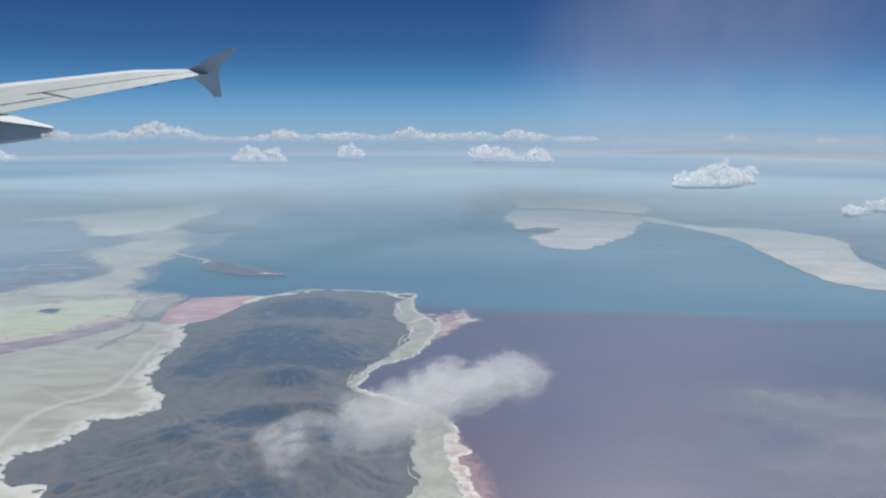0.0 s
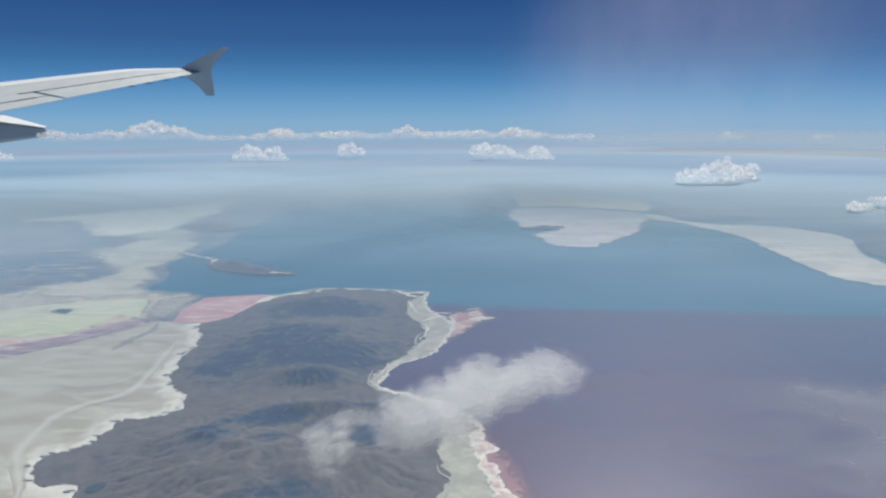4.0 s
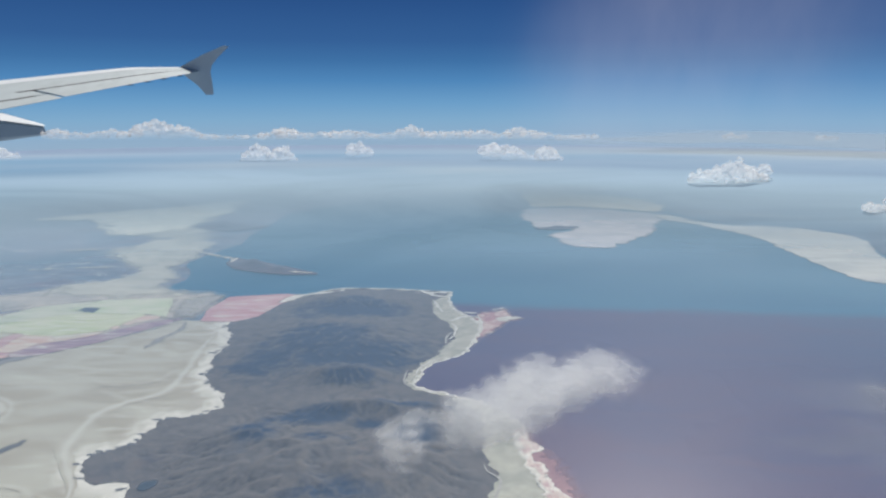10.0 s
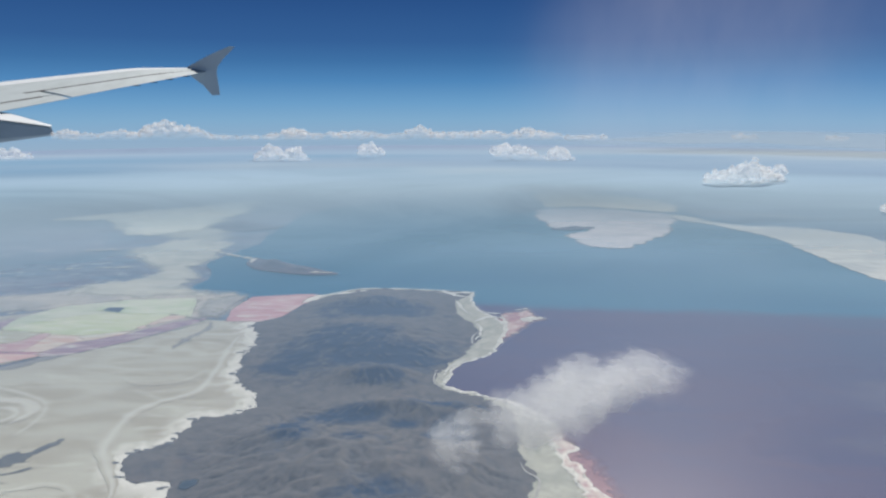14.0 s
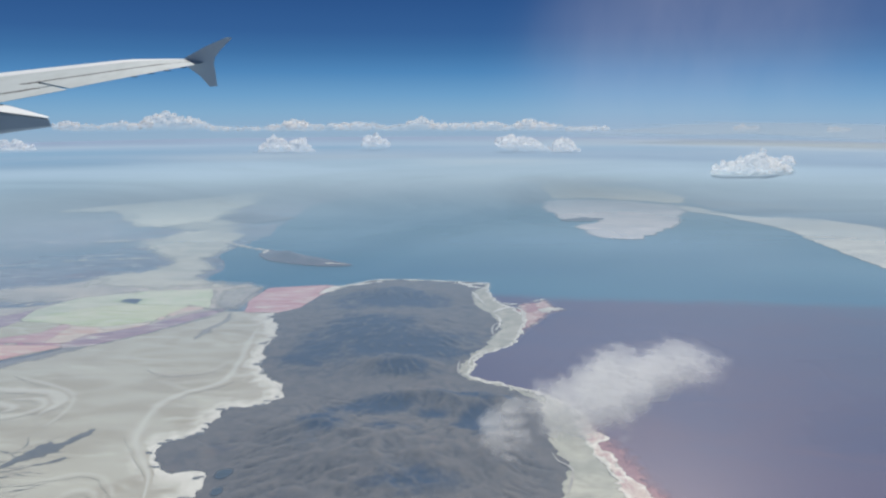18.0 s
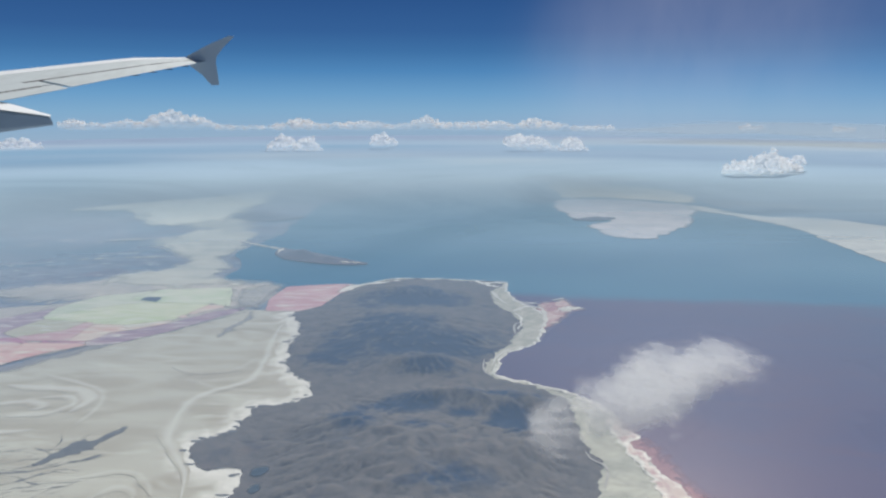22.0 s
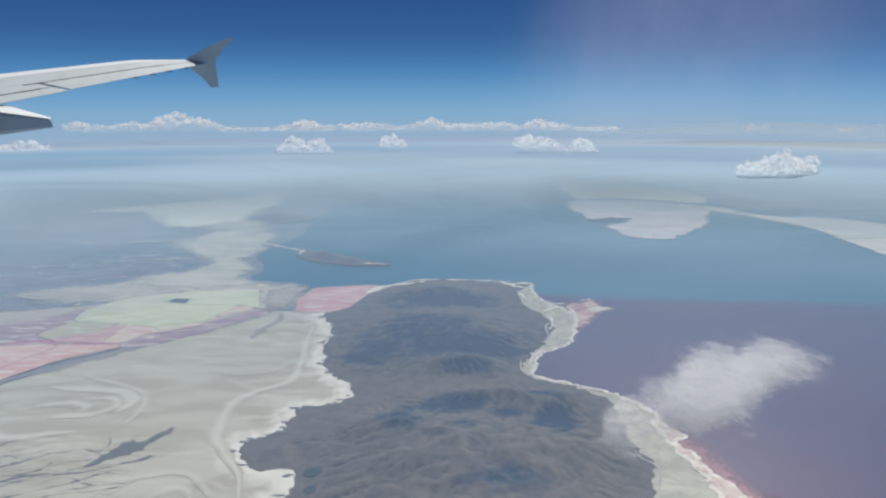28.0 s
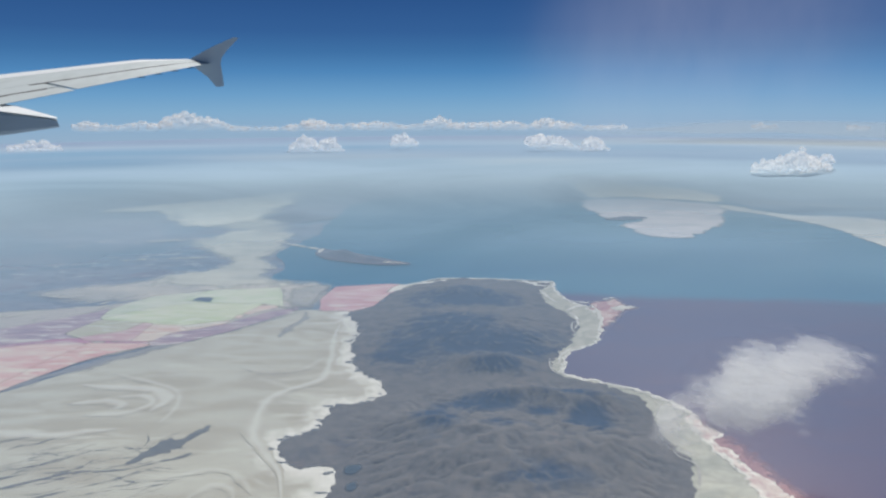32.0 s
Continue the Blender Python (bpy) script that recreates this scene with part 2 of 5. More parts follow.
def upland_material():
    """Dry grass and rock low down, dark bluish patches over the hills."""
    k = Nodes("upland")
    x, y, z = k.xyz()
    patch = k.noise(0.42, 6, 0.6, 1.2)
    mid = k.noise(1.6, 6, 0.62, 0.8)
    fine = k.noise(7.0, 6, 0.68, 0.4)
    c = k.mix(k.ramp(mid, 0.34, 0.66), (0.152, 0.142, 0.139), (0.118, 0.114, 0.117))
    c = k.mix(k.ramp(patch, 0.54, 0.70, 0.0, 0.75), c, (0.182, 0.150, 0.130))
    dark_patch = k.n.new("ShaderNodeAttribute")
    dark_patch.attribute_name = "dark_patch"
    dark_mix = k.math("ADD", k.math("MULTIPLY", dark_patch.outputs["Fac"], 0.62), k.math("MULTIPLY", patch, 1.0))
    dark_mix = k.math("ADD", dark_mix, k.math("MULTIPLY", mid, 0.62))
    c = k.mix(k.ramp(dark_mix, 0.84, 1.30, 0.0, 0.92), c, (0.013, 0.041, 0.095))
    # Painted relief: valleys darkened and ridges lightened in the colour.
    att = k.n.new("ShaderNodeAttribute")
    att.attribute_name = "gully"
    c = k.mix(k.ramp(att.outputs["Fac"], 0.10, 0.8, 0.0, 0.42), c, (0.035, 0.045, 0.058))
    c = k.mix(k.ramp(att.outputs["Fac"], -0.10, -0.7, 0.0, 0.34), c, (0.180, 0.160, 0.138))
    c = k.mix(k.ramp(fine, 0.42, 0.75, 0.0, 0.32), c, (0.07, 0.068, 0.066))
    k.bump(fine, 0.6, 0.07)
    return k.done(c, 0.95, 0.1)


def salt_material(name, a, b, stain, amount):
    """Salt crust, whitest along its edges."""
    k = Nodes(name)
    n = k.noise(1.1, 7, 0.62, 1.5)
    f = k.noise(6, 6, 0.65, 0.6)
    c = k.mix(k.ramp(n, 0.35, 0.65), a, b)
    c = k.mix(k.ramp(k.noise(0.8, 6, 0.6, 2.0), 0.46, 0.62, 0.0, amount), c, stain)
    c = k.mix(k.ramp(f, 0.45, 0.75, 0.0, 0.4), c, tuple(0.7 * v for v in b))
    att = k.n.new("ShaderNodeAttribute")
    att.attribute_name = "rim"
    crest = k.math("ADD", att.outputs["Fac"], k.math("MULTIPLY", k.math("SUBTRACT", k.noise(2.6, 7, 0.68, 1.5), 0.5), 0.95))
    c = k.mix(k.ramp(crest, 0.0, 0.20, 0.9, 0.0), c, (0.80, 0.78, 0.70))
    k.bump(f, 0.4, 0.02)
    return k.done(c, 0.85, 0.2)


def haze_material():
    """Thin dry haze over the ground: distance haze painted into a sheet's cover and colour, denser the farther off
    along the plain, with faint banks and clearings.
    """
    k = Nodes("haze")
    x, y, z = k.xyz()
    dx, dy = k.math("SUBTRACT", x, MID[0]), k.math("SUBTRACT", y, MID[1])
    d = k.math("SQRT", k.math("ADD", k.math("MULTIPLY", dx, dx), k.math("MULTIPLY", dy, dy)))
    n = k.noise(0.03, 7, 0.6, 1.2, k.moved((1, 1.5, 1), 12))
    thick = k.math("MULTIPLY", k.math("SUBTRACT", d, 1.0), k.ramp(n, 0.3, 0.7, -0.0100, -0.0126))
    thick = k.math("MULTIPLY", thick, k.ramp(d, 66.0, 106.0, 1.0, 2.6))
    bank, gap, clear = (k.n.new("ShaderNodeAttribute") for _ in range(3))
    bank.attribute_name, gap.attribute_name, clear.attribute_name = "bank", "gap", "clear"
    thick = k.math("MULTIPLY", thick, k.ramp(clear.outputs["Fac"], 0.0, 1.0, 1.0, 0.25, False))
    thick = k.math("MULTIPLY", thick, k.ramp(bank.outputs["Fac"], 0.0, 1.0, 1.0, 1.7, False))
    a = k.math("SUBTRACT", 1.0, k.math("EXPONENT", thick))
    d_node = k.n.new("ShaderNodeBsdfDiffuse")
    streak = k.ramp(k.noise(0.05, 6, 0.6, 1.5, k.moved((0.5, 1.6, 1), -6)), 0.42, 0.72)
    # Haze tone painted in rings: palest midway, darker far out.
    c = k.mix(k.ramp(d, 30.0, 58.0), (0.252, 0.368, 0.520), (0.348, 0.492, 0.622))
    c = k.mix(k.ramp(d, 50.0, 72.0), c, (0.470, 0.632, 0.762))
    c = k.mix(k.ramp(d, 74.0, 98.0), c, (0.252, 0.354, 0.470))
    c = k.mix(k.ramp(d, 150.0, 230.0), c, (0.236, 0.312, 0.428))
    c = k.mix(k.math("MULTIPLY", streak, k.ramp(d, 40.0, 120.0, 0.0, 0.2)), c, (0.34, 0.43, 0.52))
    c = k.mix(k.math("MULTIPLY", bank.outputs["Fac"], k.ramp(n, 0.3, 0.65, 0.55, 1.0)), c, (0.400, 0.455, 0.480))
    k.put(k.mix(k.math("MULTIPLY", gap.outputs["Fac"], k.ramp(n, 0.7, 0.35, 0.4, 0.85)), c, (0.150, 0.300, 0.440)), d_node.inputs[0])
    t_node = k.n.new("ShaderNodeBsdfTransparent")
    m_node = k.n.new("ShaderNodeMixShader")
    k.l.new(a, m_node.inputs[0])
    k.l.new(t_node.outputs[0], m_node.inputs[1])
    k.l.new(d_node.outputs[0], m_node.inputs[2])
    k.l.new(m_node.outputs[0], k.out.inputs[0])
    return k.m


def feather(m, soft, fray=0.0, scale=2.0, most=1.0):
    """A variant that thins out towards its sheet's edge."""
    c = m.copy()
    n, l = c.node_tree.nodes, c.node_tree.links
    out, body = n["Material Output"], n["Principled BSDF"]
    rim = n.new("ShaderNodeAttribute")
    rim.attribute_name = "rim"
    tc = n.new("ShaderNodeTexCoord")
    tex = n.new("ShaderNodeTexNoise")
    tex.inputs["Scale"].default_value, tex.inputs["Detail"].default_value, tex.inputs["Roughness"].default_value, tex.inputs["Distortion"].default_value = scale, 7, 0.62, 0.8
    l.new(tc.outputs["Object"], tex.inputs["Vector"])
    add = n.new("ShaderNodeMath")
    add.operation = "MULTIPLY_ADD"
    add.inputs[1].default_value = fray
    l.new(tex.outputs["Fac"], add.inputs[0])
    less = n.new("ShaderNodeMath")
    less.operation = "SUBTRACT"
    less.inputs[1].default_value = 0.5 * fray
    l.new(rim.outputs["Fac"], less.inputs[0])
    l.new(less.outputs[0], add.inputs[2])
    ease = n.new("ShaderNodeMapRange")
    ease.interpolation_type = "SMOOTHSTEP"
    ease.inputs[2].default_value, ease.inputs[4].default_value = soft, most
    l.new(add.outputs[0], ease.inputs[0])
    clear, mix = n.new("ShaderNodeBsdfTransparent"), n.new("ShaderNodeMixShader")
    l.new(ease.outputs[0], mix.inputs[0])
    l.new(clear.outputs[0], mix.inputs[1])
    l.new(body.outputs[0], mix.inputs[2])
    l.new(mix.outputs[0], out.inputs[0])
    return c


def cloud_material(name, cover, color=(0.9, 0.9, 0.9), deep=0.0):
    """Droplets: white and scattering, lit through; cover is how much of the skin there is."""
    k = Nodes(name)
    t_node, m_node = k.n.new("ShaderNodeBsdfTransparent"), k.n.new("ShaderNodeMixShader")
    if deep:
        k.done(color, 1.0, 0.0)
        k.b.inputs["Subsurface Weight"].default_value, k.b.inputs["Subsurface Scale"].default_value = 1.0, deep
        k.b.inputs["Subsurface Radius"].default_value = (1.0, 1.0, 1.0)
        body = k.b
    else:
        d_node, g_node, body = k.n.new("ShaderNodeBsdfDiffuse"), k.n.new("ShaderNodeBsdfTranslucent"), k.n.new("ShaderNodeMixShader")
        d_node.inputs[0].default_value = g_node.inputs[0].default_value = (*color, 1)
        body.inputs[0].default_value = 0.6
        k.l.new(d_node.outputs[0], body.inputs[1])
        k.l.new(g_node.outputs[0], body.inputs[2])
    k.put(cover(k) if callable(cover) else cover, m_node.inputs[0])
    k.l.new(t_node.outputs[0], m_node.inputs[1])
    k.l.new(body.outputs[0], m_node.inputs[2])
    k.l.new(m_node.outputs[0], k.out.inputs[0])
    return k.m


def paint(name, color, dirt=0.25, rough=0.35):
    k = Nodes(name)
    n = k.noise(0.012, 6, 0.6, 0.5, k.moved((1, 0.3, 1), 20))
    c = k.mix(k.ramp(n, 0.4, 0.75, 0.0, dirt), color, tuple(0.6 * v for v in color))
    return k.done(c, k.ramp(n, 0.3, 0.7, rough, rough + 0.2), 0.4)


M_GROUND = plain_material()
M_LAKE = water("lake_blue", (0.020, 0.150, 0.245), (0.034, 0.178, 0.262), 0.04)
M_PINK = rose_water()
M_MUD = mudflat_material()
M_SHORELINE = mudflat_material(True)
M_UPLAND = upland_material()
M_SALT = salt_material("salt_crust", (0.50, 0.485, 0.40), (0.38, 0.38, 0.315), (0.32, 0.33, 0.275), 0.6)
M_SALT_RED = feather(salt_material("salt_stained", (0.66, 0.58, 0.50), (0.46, 0.27, 0.27), (0.33, 0.15, 0.18), 0.8), 0.45, 0.9, 1.6)
M_SALT_EDGE = feather(salt_material("salt_edge", (0.74, 0.70, 0.62), (0.58, 0.46, 0.41), (0.42, 0.24, 0.25), 0.7), 0.06, 0.62, 2.4)
M_RED = feather(soil("red_brine", (0.58, 0.36, 0.36), (0.44, 0.26, 0.28), 0.8), 0.6, 1.3, 1.8, 0.7)
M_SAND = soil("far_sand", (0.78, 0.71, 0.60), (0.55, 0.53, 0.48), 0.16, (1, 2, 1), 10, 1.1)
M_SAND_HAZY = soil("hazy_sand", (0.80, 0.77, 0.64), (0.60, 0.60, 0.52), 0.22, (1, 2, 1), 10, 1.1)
M_SAND_EDGE = feather(M_SAND, 0.22, 1.0, 1.2)
M_SAND_FLAT = soil("flat_sand", (0.66, 0.60, 0.58), (0.50, 0.48, 0.49), 0.14, (1, 2, 1), 10, 0.9)
M_SAND_WARM = feather(soil("warm_sand", (0.95, 0.80, 0.55), (0.84, 0.72, 0.53), 0.09, (1, 2.4, 1), 4, 0.8), 0.5, 2.4, 0.5)
M_RIDGE = feather(soil("pale_ridge", (0.72, 0.715, 0.66), (0.60, 0.60, 0.55), 1.2), 0.22, 0.30, 1.6, 0.7)
M_WET = soil("wet_mud", (0.12, 0.13, 0.15), (0.17, 0.18, 0.185), 1.4, rough=0.5)
M_WET_EDGE = feather(M_WET, 0.06, 0.14, 3.0, 0.75)
M_BASIN = water("basin_water", (0.05, 0.075, 0.10), (0.075, 0.10, 0.125), 0.5)
M_CHANNEL = feather(soil("canal_water", (0.34, 0.34, 0.35), (0.38, 0.38, 0.375), 0.5, rough=0.4), 0.30, 0.45, 1.0, 0.6)
M_TRACK = soil("gravel_track", (0.50, 0.48, 0.44), (0.36, 0.35, 0.32), 3.0)
M_ROCK = soil("dark_island", (0.150, 0.145, 0.185), (0.105, 0.120, 0.165), 0.8, fine=4.0)
M_WHITE = soil("white_salt", (0.80, 0.78, 0.70), (0.62, 0.60, 0.53), 1.6)
M_FAR_ROCK = soil("far_rock", (0.030, 0.040, 0.075), (0.016, 0.026, 0.055), 0.2, fine=1.2)
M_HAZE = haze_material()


def brine(name, a, b):
    """Shallow brine over salt, drawn out into pale and dark streaks by the wind."""
    k = Nodes(name)
    v = k.moved((0.55, 2.4, 1), -32)
    c = k.mix(k.ramp(k.noise(0.55, 5, 0.6, 1.2, v), 0.36, 0.62), a, b)
    c = k.mix(k.ramp(k.noise(1.3, 6, 0.62, 0.8, v), 0.49, 0.66, 0.0, 0.75), c, (0.74, 0.72, 0.60))
    c = k.mix(k.ramp(k.noise(0.9, 5, 0.6, 1.6, k.moved((0.6, 2.0, 1), -40)), 0.55, 0.72, 0.0, 0.45), c, tuple(0.66 * q for q in a))
    return feather(k.done(c, 0.45, 0.2), 0.08, 0.14, 1.6)


# ---- shaping ----
def drop(x, y):
    return -(x * x + y * y) / (2 * GLOBE)


def spline(points, step, closed=True):
    """A Catmull-Rom curve through the plan's points, in even short steps."""
    p = [Vector(q) for q in points]
    n = len(p)
    out = []
    for i in range(n if closed else n - 1):
        if closed:
            a, b, c, d = p[i - 1], p[i], p[(i + 1) % n], p[(i + 2) % n]
        else:
            a, b, c, d = p[max(i - 1, 0)], p[i], p[i + 1], p[min(i + 2, n - 1)]
        k = max(2, int((c - b).length / step))
        for j in range(k):
            t = j / k
            out.append(0.5 * (2 * b + (c - a) * t + (2 * a - 5 * b + 4 * c - d) * t * t + (3 * b - a - 3 * c + d) * t ** 3))
    if not closed:
        out.append(p[-1])
    return out


def corners(points, step):
    """Straight sides between the plan's points."""
    out = []
    for a, b in zip(points, points[1:] + points[:1]):
        a, b = Vector(a), Vector(b)
        k = max(1, int((b - a).length / step))
        out += [a.lerp(b, j / k) for j in range(k)]
    return out


def ragged(line, size, scale, seed, rough=0.0):
    """Frets a shoreline: coves and spits at several sizes."""
    out = []
    n = len(line)
    for i, p in enumerate(line):
        t = line[(i + 1) % n] - line[i - 1]
        nrm = Vector((-t.y, t.x)).normalized() if t.length else Vector((0, 0))
        q = Vector((p.x * scale, p.y * scale, seed))
        f = noise.fractal(q, 0.9, 2.1, 5)
        g = noise.fractal(Vector((p.x * scale * 4, p.y * scale * 4, seed + 7)), 0.7, 2.3, 4) * (0.4 + 1.6 * max(0.0, noise.noise(Vector((p.x * scale, p.y * scale, seed + 3)))))
        out.append(p + nrm * (size * f + rough * g))
    return out


def mesh_object(name, verts, faces, material, parent=None, smooth=False):
    me = bpy.data.meshes.new(name)
    me.from_pydata([tuple(v) for v in verts], [], faces)
    me.materials.append(material)
    if smooth:
        me.polygons.foreach_set("use_smooth", [True] * len(me.polygons))
    ob = new(name, me)
    ob.parent = parent
    return ob


def part(name, bm, material, parent, label=""):
    me = bpy.data.meshes.new(name)
    bm.to_mesh(me)
    bm.free()
    me.materials.append(material)
    ob = new(name, me)
    ob.parent = parent
    return tagged(ob, label)


def fill(line, spacing):
    """Triangles inside an outline, with a loose lattice of points within it."""
    from mathutils.geometry import delaunay_2d_cdt
    n = len(line)
    pts = np.array([(p.x, p.y) for p in line])
    lo, hi = pts.min(0), pts.max(0)
    gx, gy = np.meshgrid(np.arange(lo[0], hi[0], spacing), np.arange(lo[1], hi[1], spacing))
    g = np.stack([gx.ravel(), gy.ravel()], 1)
    g += np.random.RandomState(3).uniform(-0.25, 0.25, g.shape) * spacing
    inside = np.zeros(len(g), bool)
    a, b = pts, np.roll(pts, -1, 0)
    for (x0, y0), (x1, y1) in zip(a, b):
        if y0 != y1:
            cut = ((y0 > g[:, 1]) != (y1 > g[:, 1])) & (g[:, 0] < (x1 - x0) * (g[:, 1] - y0) / (y1 - y0) + x0)
            inside ^= cut
    g = g[inside]
    co = [Vector(v) for v in pts] + [Vector(v) for v in g]
    v, _, f, _, _, _ = delaunay_2d_cdt(co, [(i, (i + 1) % n) for i in range(n)], [], 1, 1e-4)
    return v, [tuple(q) for q in f]


def shore_distance(xy, line):
    """How far points lie from an outline."""
    pts = np.array([(p.x, p.y) for p in line])
    best = np.full(len(xy), 1e9)
    a, b = pts, np.roll(pts, -1, 0)
    for p, q in zip(a, b):
        d = q - p
        t = np.clip(((xy - p) @ d) / max(d @ d, 1e-9), 0, 1)
        e = xy - (p + t[:, None] * d)
        best = np.minimum(best, (e * e).sum(1))
    return np.sqrt(best)


def rimmed(ob, values):
    """Notes on each corner how far it lies within its sheet's edge."""
    ob.data.attributes.new("rim", "FLOAT", "POINT").data.foreach_set("value", [float(v) for v in values])
    return ob


def flat(name, line, material, z, spacing, parent=None, over=None):
    v, f = fill(line, spacing)
    xy = np.array([(p.x, p.y) for p in v])
    lift = over(xy) if over else np.zeros(len(v))
    ob = mesh_object(name, [(x, y, z + drop(x, y) + h) for (x, y), h in zip(xy, lift)], f, material, parent, True)
    return rimmed(ob, shore_distance(xy, line))


def ribbon(name, points, width, material, z, seed=1, step=0.15, fray=0.3, parent=None, taper=True, over=None):
    line = spline(points, step, False)
    n = len(line)
    verts, faces = [], []
    for i, p in enumerate(line):
        t = line[min(i + 1, n - 1)] - line[max(i - 1, 0)]
        nrm = Vector((-t.y, t.x)).normalized()
        end = min(1.0, 4 * min(i, n - 1 - i) / n + 0.06) if taper else 1.0
        w = [0.5 * width * end * (1 + fray * 2 * noise.fractal(Vector((p.x * 1.3, p.y * 1.3, seed + s)), 0.8, 2.1, 4)) for s in (0, 9)]
        for k, s in ((1, w[0]), (-1, -w[1])):
            q = p + nrm * s
            verts.append((q.x, q.y, z + drop(q.x, q.y) - 0.02 * (not taper)))
        q = p
        verts.append((q.x, q.y, z + drop(q.x, q.y) + 0.003))
    if over:
        lift = over(np.array([(x, y) for x, y, _ in verts]))
        verts = [(x, y, q + h) for (x, y, q), h in zip(verts, lift)]
    for i in range(n - 1):
        a, b = 3 * i, 3 * i + 3
        faces += [(a, a + 2, b + 2, b), (a + 2, a + 1, b + 1, b + 2)]
    return rimmed(mesh_object(name, verts, faces, material, parent, True), [0.0, 0.0, 0.5 * width] * n)


def disc(name, radii, turns, z, material, rise=0.0):
    """A sheet right round, out to the horizon, that bends with the globe."""
    verts, faces = [(MID[0], MID[1], z + drop(*MID))], []
    for r in radii:
        for j in range(turns):
            a = 2 * math.pi * j / turns
            x, y = MID[0] + r * math.cos(a), MID[1] + r * math.sin(a)
            up, down = min(1.0, max(0.0, (r - 46) / 44)), min(1.0, max(0.0, (r - 125) / 60))
            verts.append((x, y, z + rise * (up * up * (3 - 2 * up) - 0.45 * down) + drop(x, y)))
    faces += [(0, 1 + j, 1 + (j + 1) % turns) for j in range(turns)]
    for i in range(len(radii) - 1):
        for j in range(turns):
            a, b = 1 + i * turns + j, 1 + i * turns + (j + 1) % turns
            faces.append((a, a + turns, b + turns, b))
    return mesh_object(name, verts, faces, material, None, True)


# ---- ground and water ----
RADII = [2.5 * 1.045 ** i for i in range(118)]
tagged(disc("ground", RADII, 160, -0.03, M_GROUND), "hazy grey-brown dry plain reaching to the horizon", "ground", kind="structure")
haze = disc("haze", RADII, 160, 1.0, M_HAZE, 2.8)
# Milky banks, gaps tinted bluer and thinner clear spots, painted into the haze sheet: middle, half width and half
# depth, strength.
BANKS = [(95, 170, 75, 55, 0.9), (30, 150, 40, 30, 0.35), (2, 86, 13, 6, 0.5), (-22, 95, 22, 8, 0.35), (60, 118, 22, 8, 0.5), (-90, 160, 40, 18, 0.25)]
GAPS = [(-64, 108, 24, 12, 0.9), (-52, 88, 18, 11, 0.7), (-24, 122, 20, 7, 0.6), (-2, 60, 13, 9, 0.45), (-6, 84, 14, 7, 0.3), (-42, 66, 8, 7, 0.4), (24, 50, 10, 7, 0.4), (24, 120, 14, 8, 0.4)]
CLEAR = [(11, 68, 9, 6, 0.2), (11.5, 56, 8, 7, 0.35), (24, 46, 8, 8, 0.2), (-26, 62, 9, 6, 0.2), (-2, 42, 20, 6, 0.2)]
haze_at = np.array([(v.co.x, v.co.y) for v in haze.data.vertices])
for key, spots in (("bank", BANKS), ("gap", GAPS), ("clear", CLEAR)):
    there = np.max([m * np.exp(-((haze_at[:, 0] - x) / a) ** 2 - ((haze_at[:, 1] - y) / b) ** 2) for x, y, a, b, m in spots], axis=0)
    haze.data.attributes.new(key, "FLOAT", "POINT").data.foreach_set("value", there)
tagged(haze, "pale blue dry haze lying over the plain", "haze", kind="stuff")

lake_shore = [(-15.6, 40.4), (-18.2, 41.8), (-18.4, 46), (-19.6, 51), (-18.2, 58), (-18, 66), (-17, 77), (-6, 92), (2.7, 97), (9, 98), (20, 97),
              (23, 80), (23, 74), (27, 66), (31, 58), (31, 50), (36, 42), (60, 38), (60, 27), (23, 30.6), (9.6, 32.2), (2, 33.5), (-3, 34), (-9, 38)]
tagged(flat("water_south", ragged(spline(lake_shore, 0.6), 0.5, 0.25, 3.0, 0.15), M_LAKE, 0.0, 2.5), "open blue lake water beyond the causeway", "lake", kind="structure")
pink_shore = [(-6, 39.4), (-2.2, 39.9), (2, 38.6), (9.6, 37.9), (23, 36.5), (60, 32.9), (62, 10), (60, -12), (20, -14), (-6, -12), (-7, 10), (-7, 28)]
tagged(flat("water_north", corners(pink_shore, 1.0), M_PINK, 0.012, 1.5), "purple-pink salty lake water of the closed bay", "lake", kind="structure")
# ---- the peninsula ----
COAST = [(-8.0, 41.9), (-9.6, 40.4), (-10.9, 38.6), (-11.6, 36.0), (-12.8, 35.0), (-12.0, 32.5), (-11.9, 29.5), (-11.4, 27.0), (-10.1, 25.0), (-10.4, 23.7),
         (-11.6, 23.4), (-12.1, 21.8), (-13.0, 20.5), (-12.4, 19.0), (-11.2, 18.9), (-11.2, 17.0), (-13.0, 13), (-13, 4), (-8, -3), (-2.5, 2), (-1.2, 10),
         (-1.2, 17.0), (-0.7, 19.0), (-1.0, 20.6), (-0.9, 22.2), (-1.0, 24.0), (-2.3, 25.3), (-3.6, 26.5), (-3.4, 28.0), (-2.2, 30.5), (-1.5, 33.4), (-2.4, 36.0), (-2.6, 38.6), (-1.9, 40.9), (-4.5, 41.6)]
coast = ragged(spline(COAST, 0.045), 0.22, 1.1, 11.0, 0.15)
mud_shore = [(-12.4, 35.3), (-15.4, 35.5), (-17.6, 33.0), (-20.6, 29.9), (-24.2, 24.7), (-32, 15), (-44, 4), (-44, -8), (-20, -12), (-5, -10), (-7, 10), (-8, 25), (-10, 33)]
mudflat = tagged(flat("ground_mudflat", ragged(corners(mud_shore, 0.3), 0.12, 0.5, 5.0, 0.04), M_MUD, 0.006, 0.3), "pale grey-beige mudflat with swirling salt streaks", "mudflat", kind="structure")
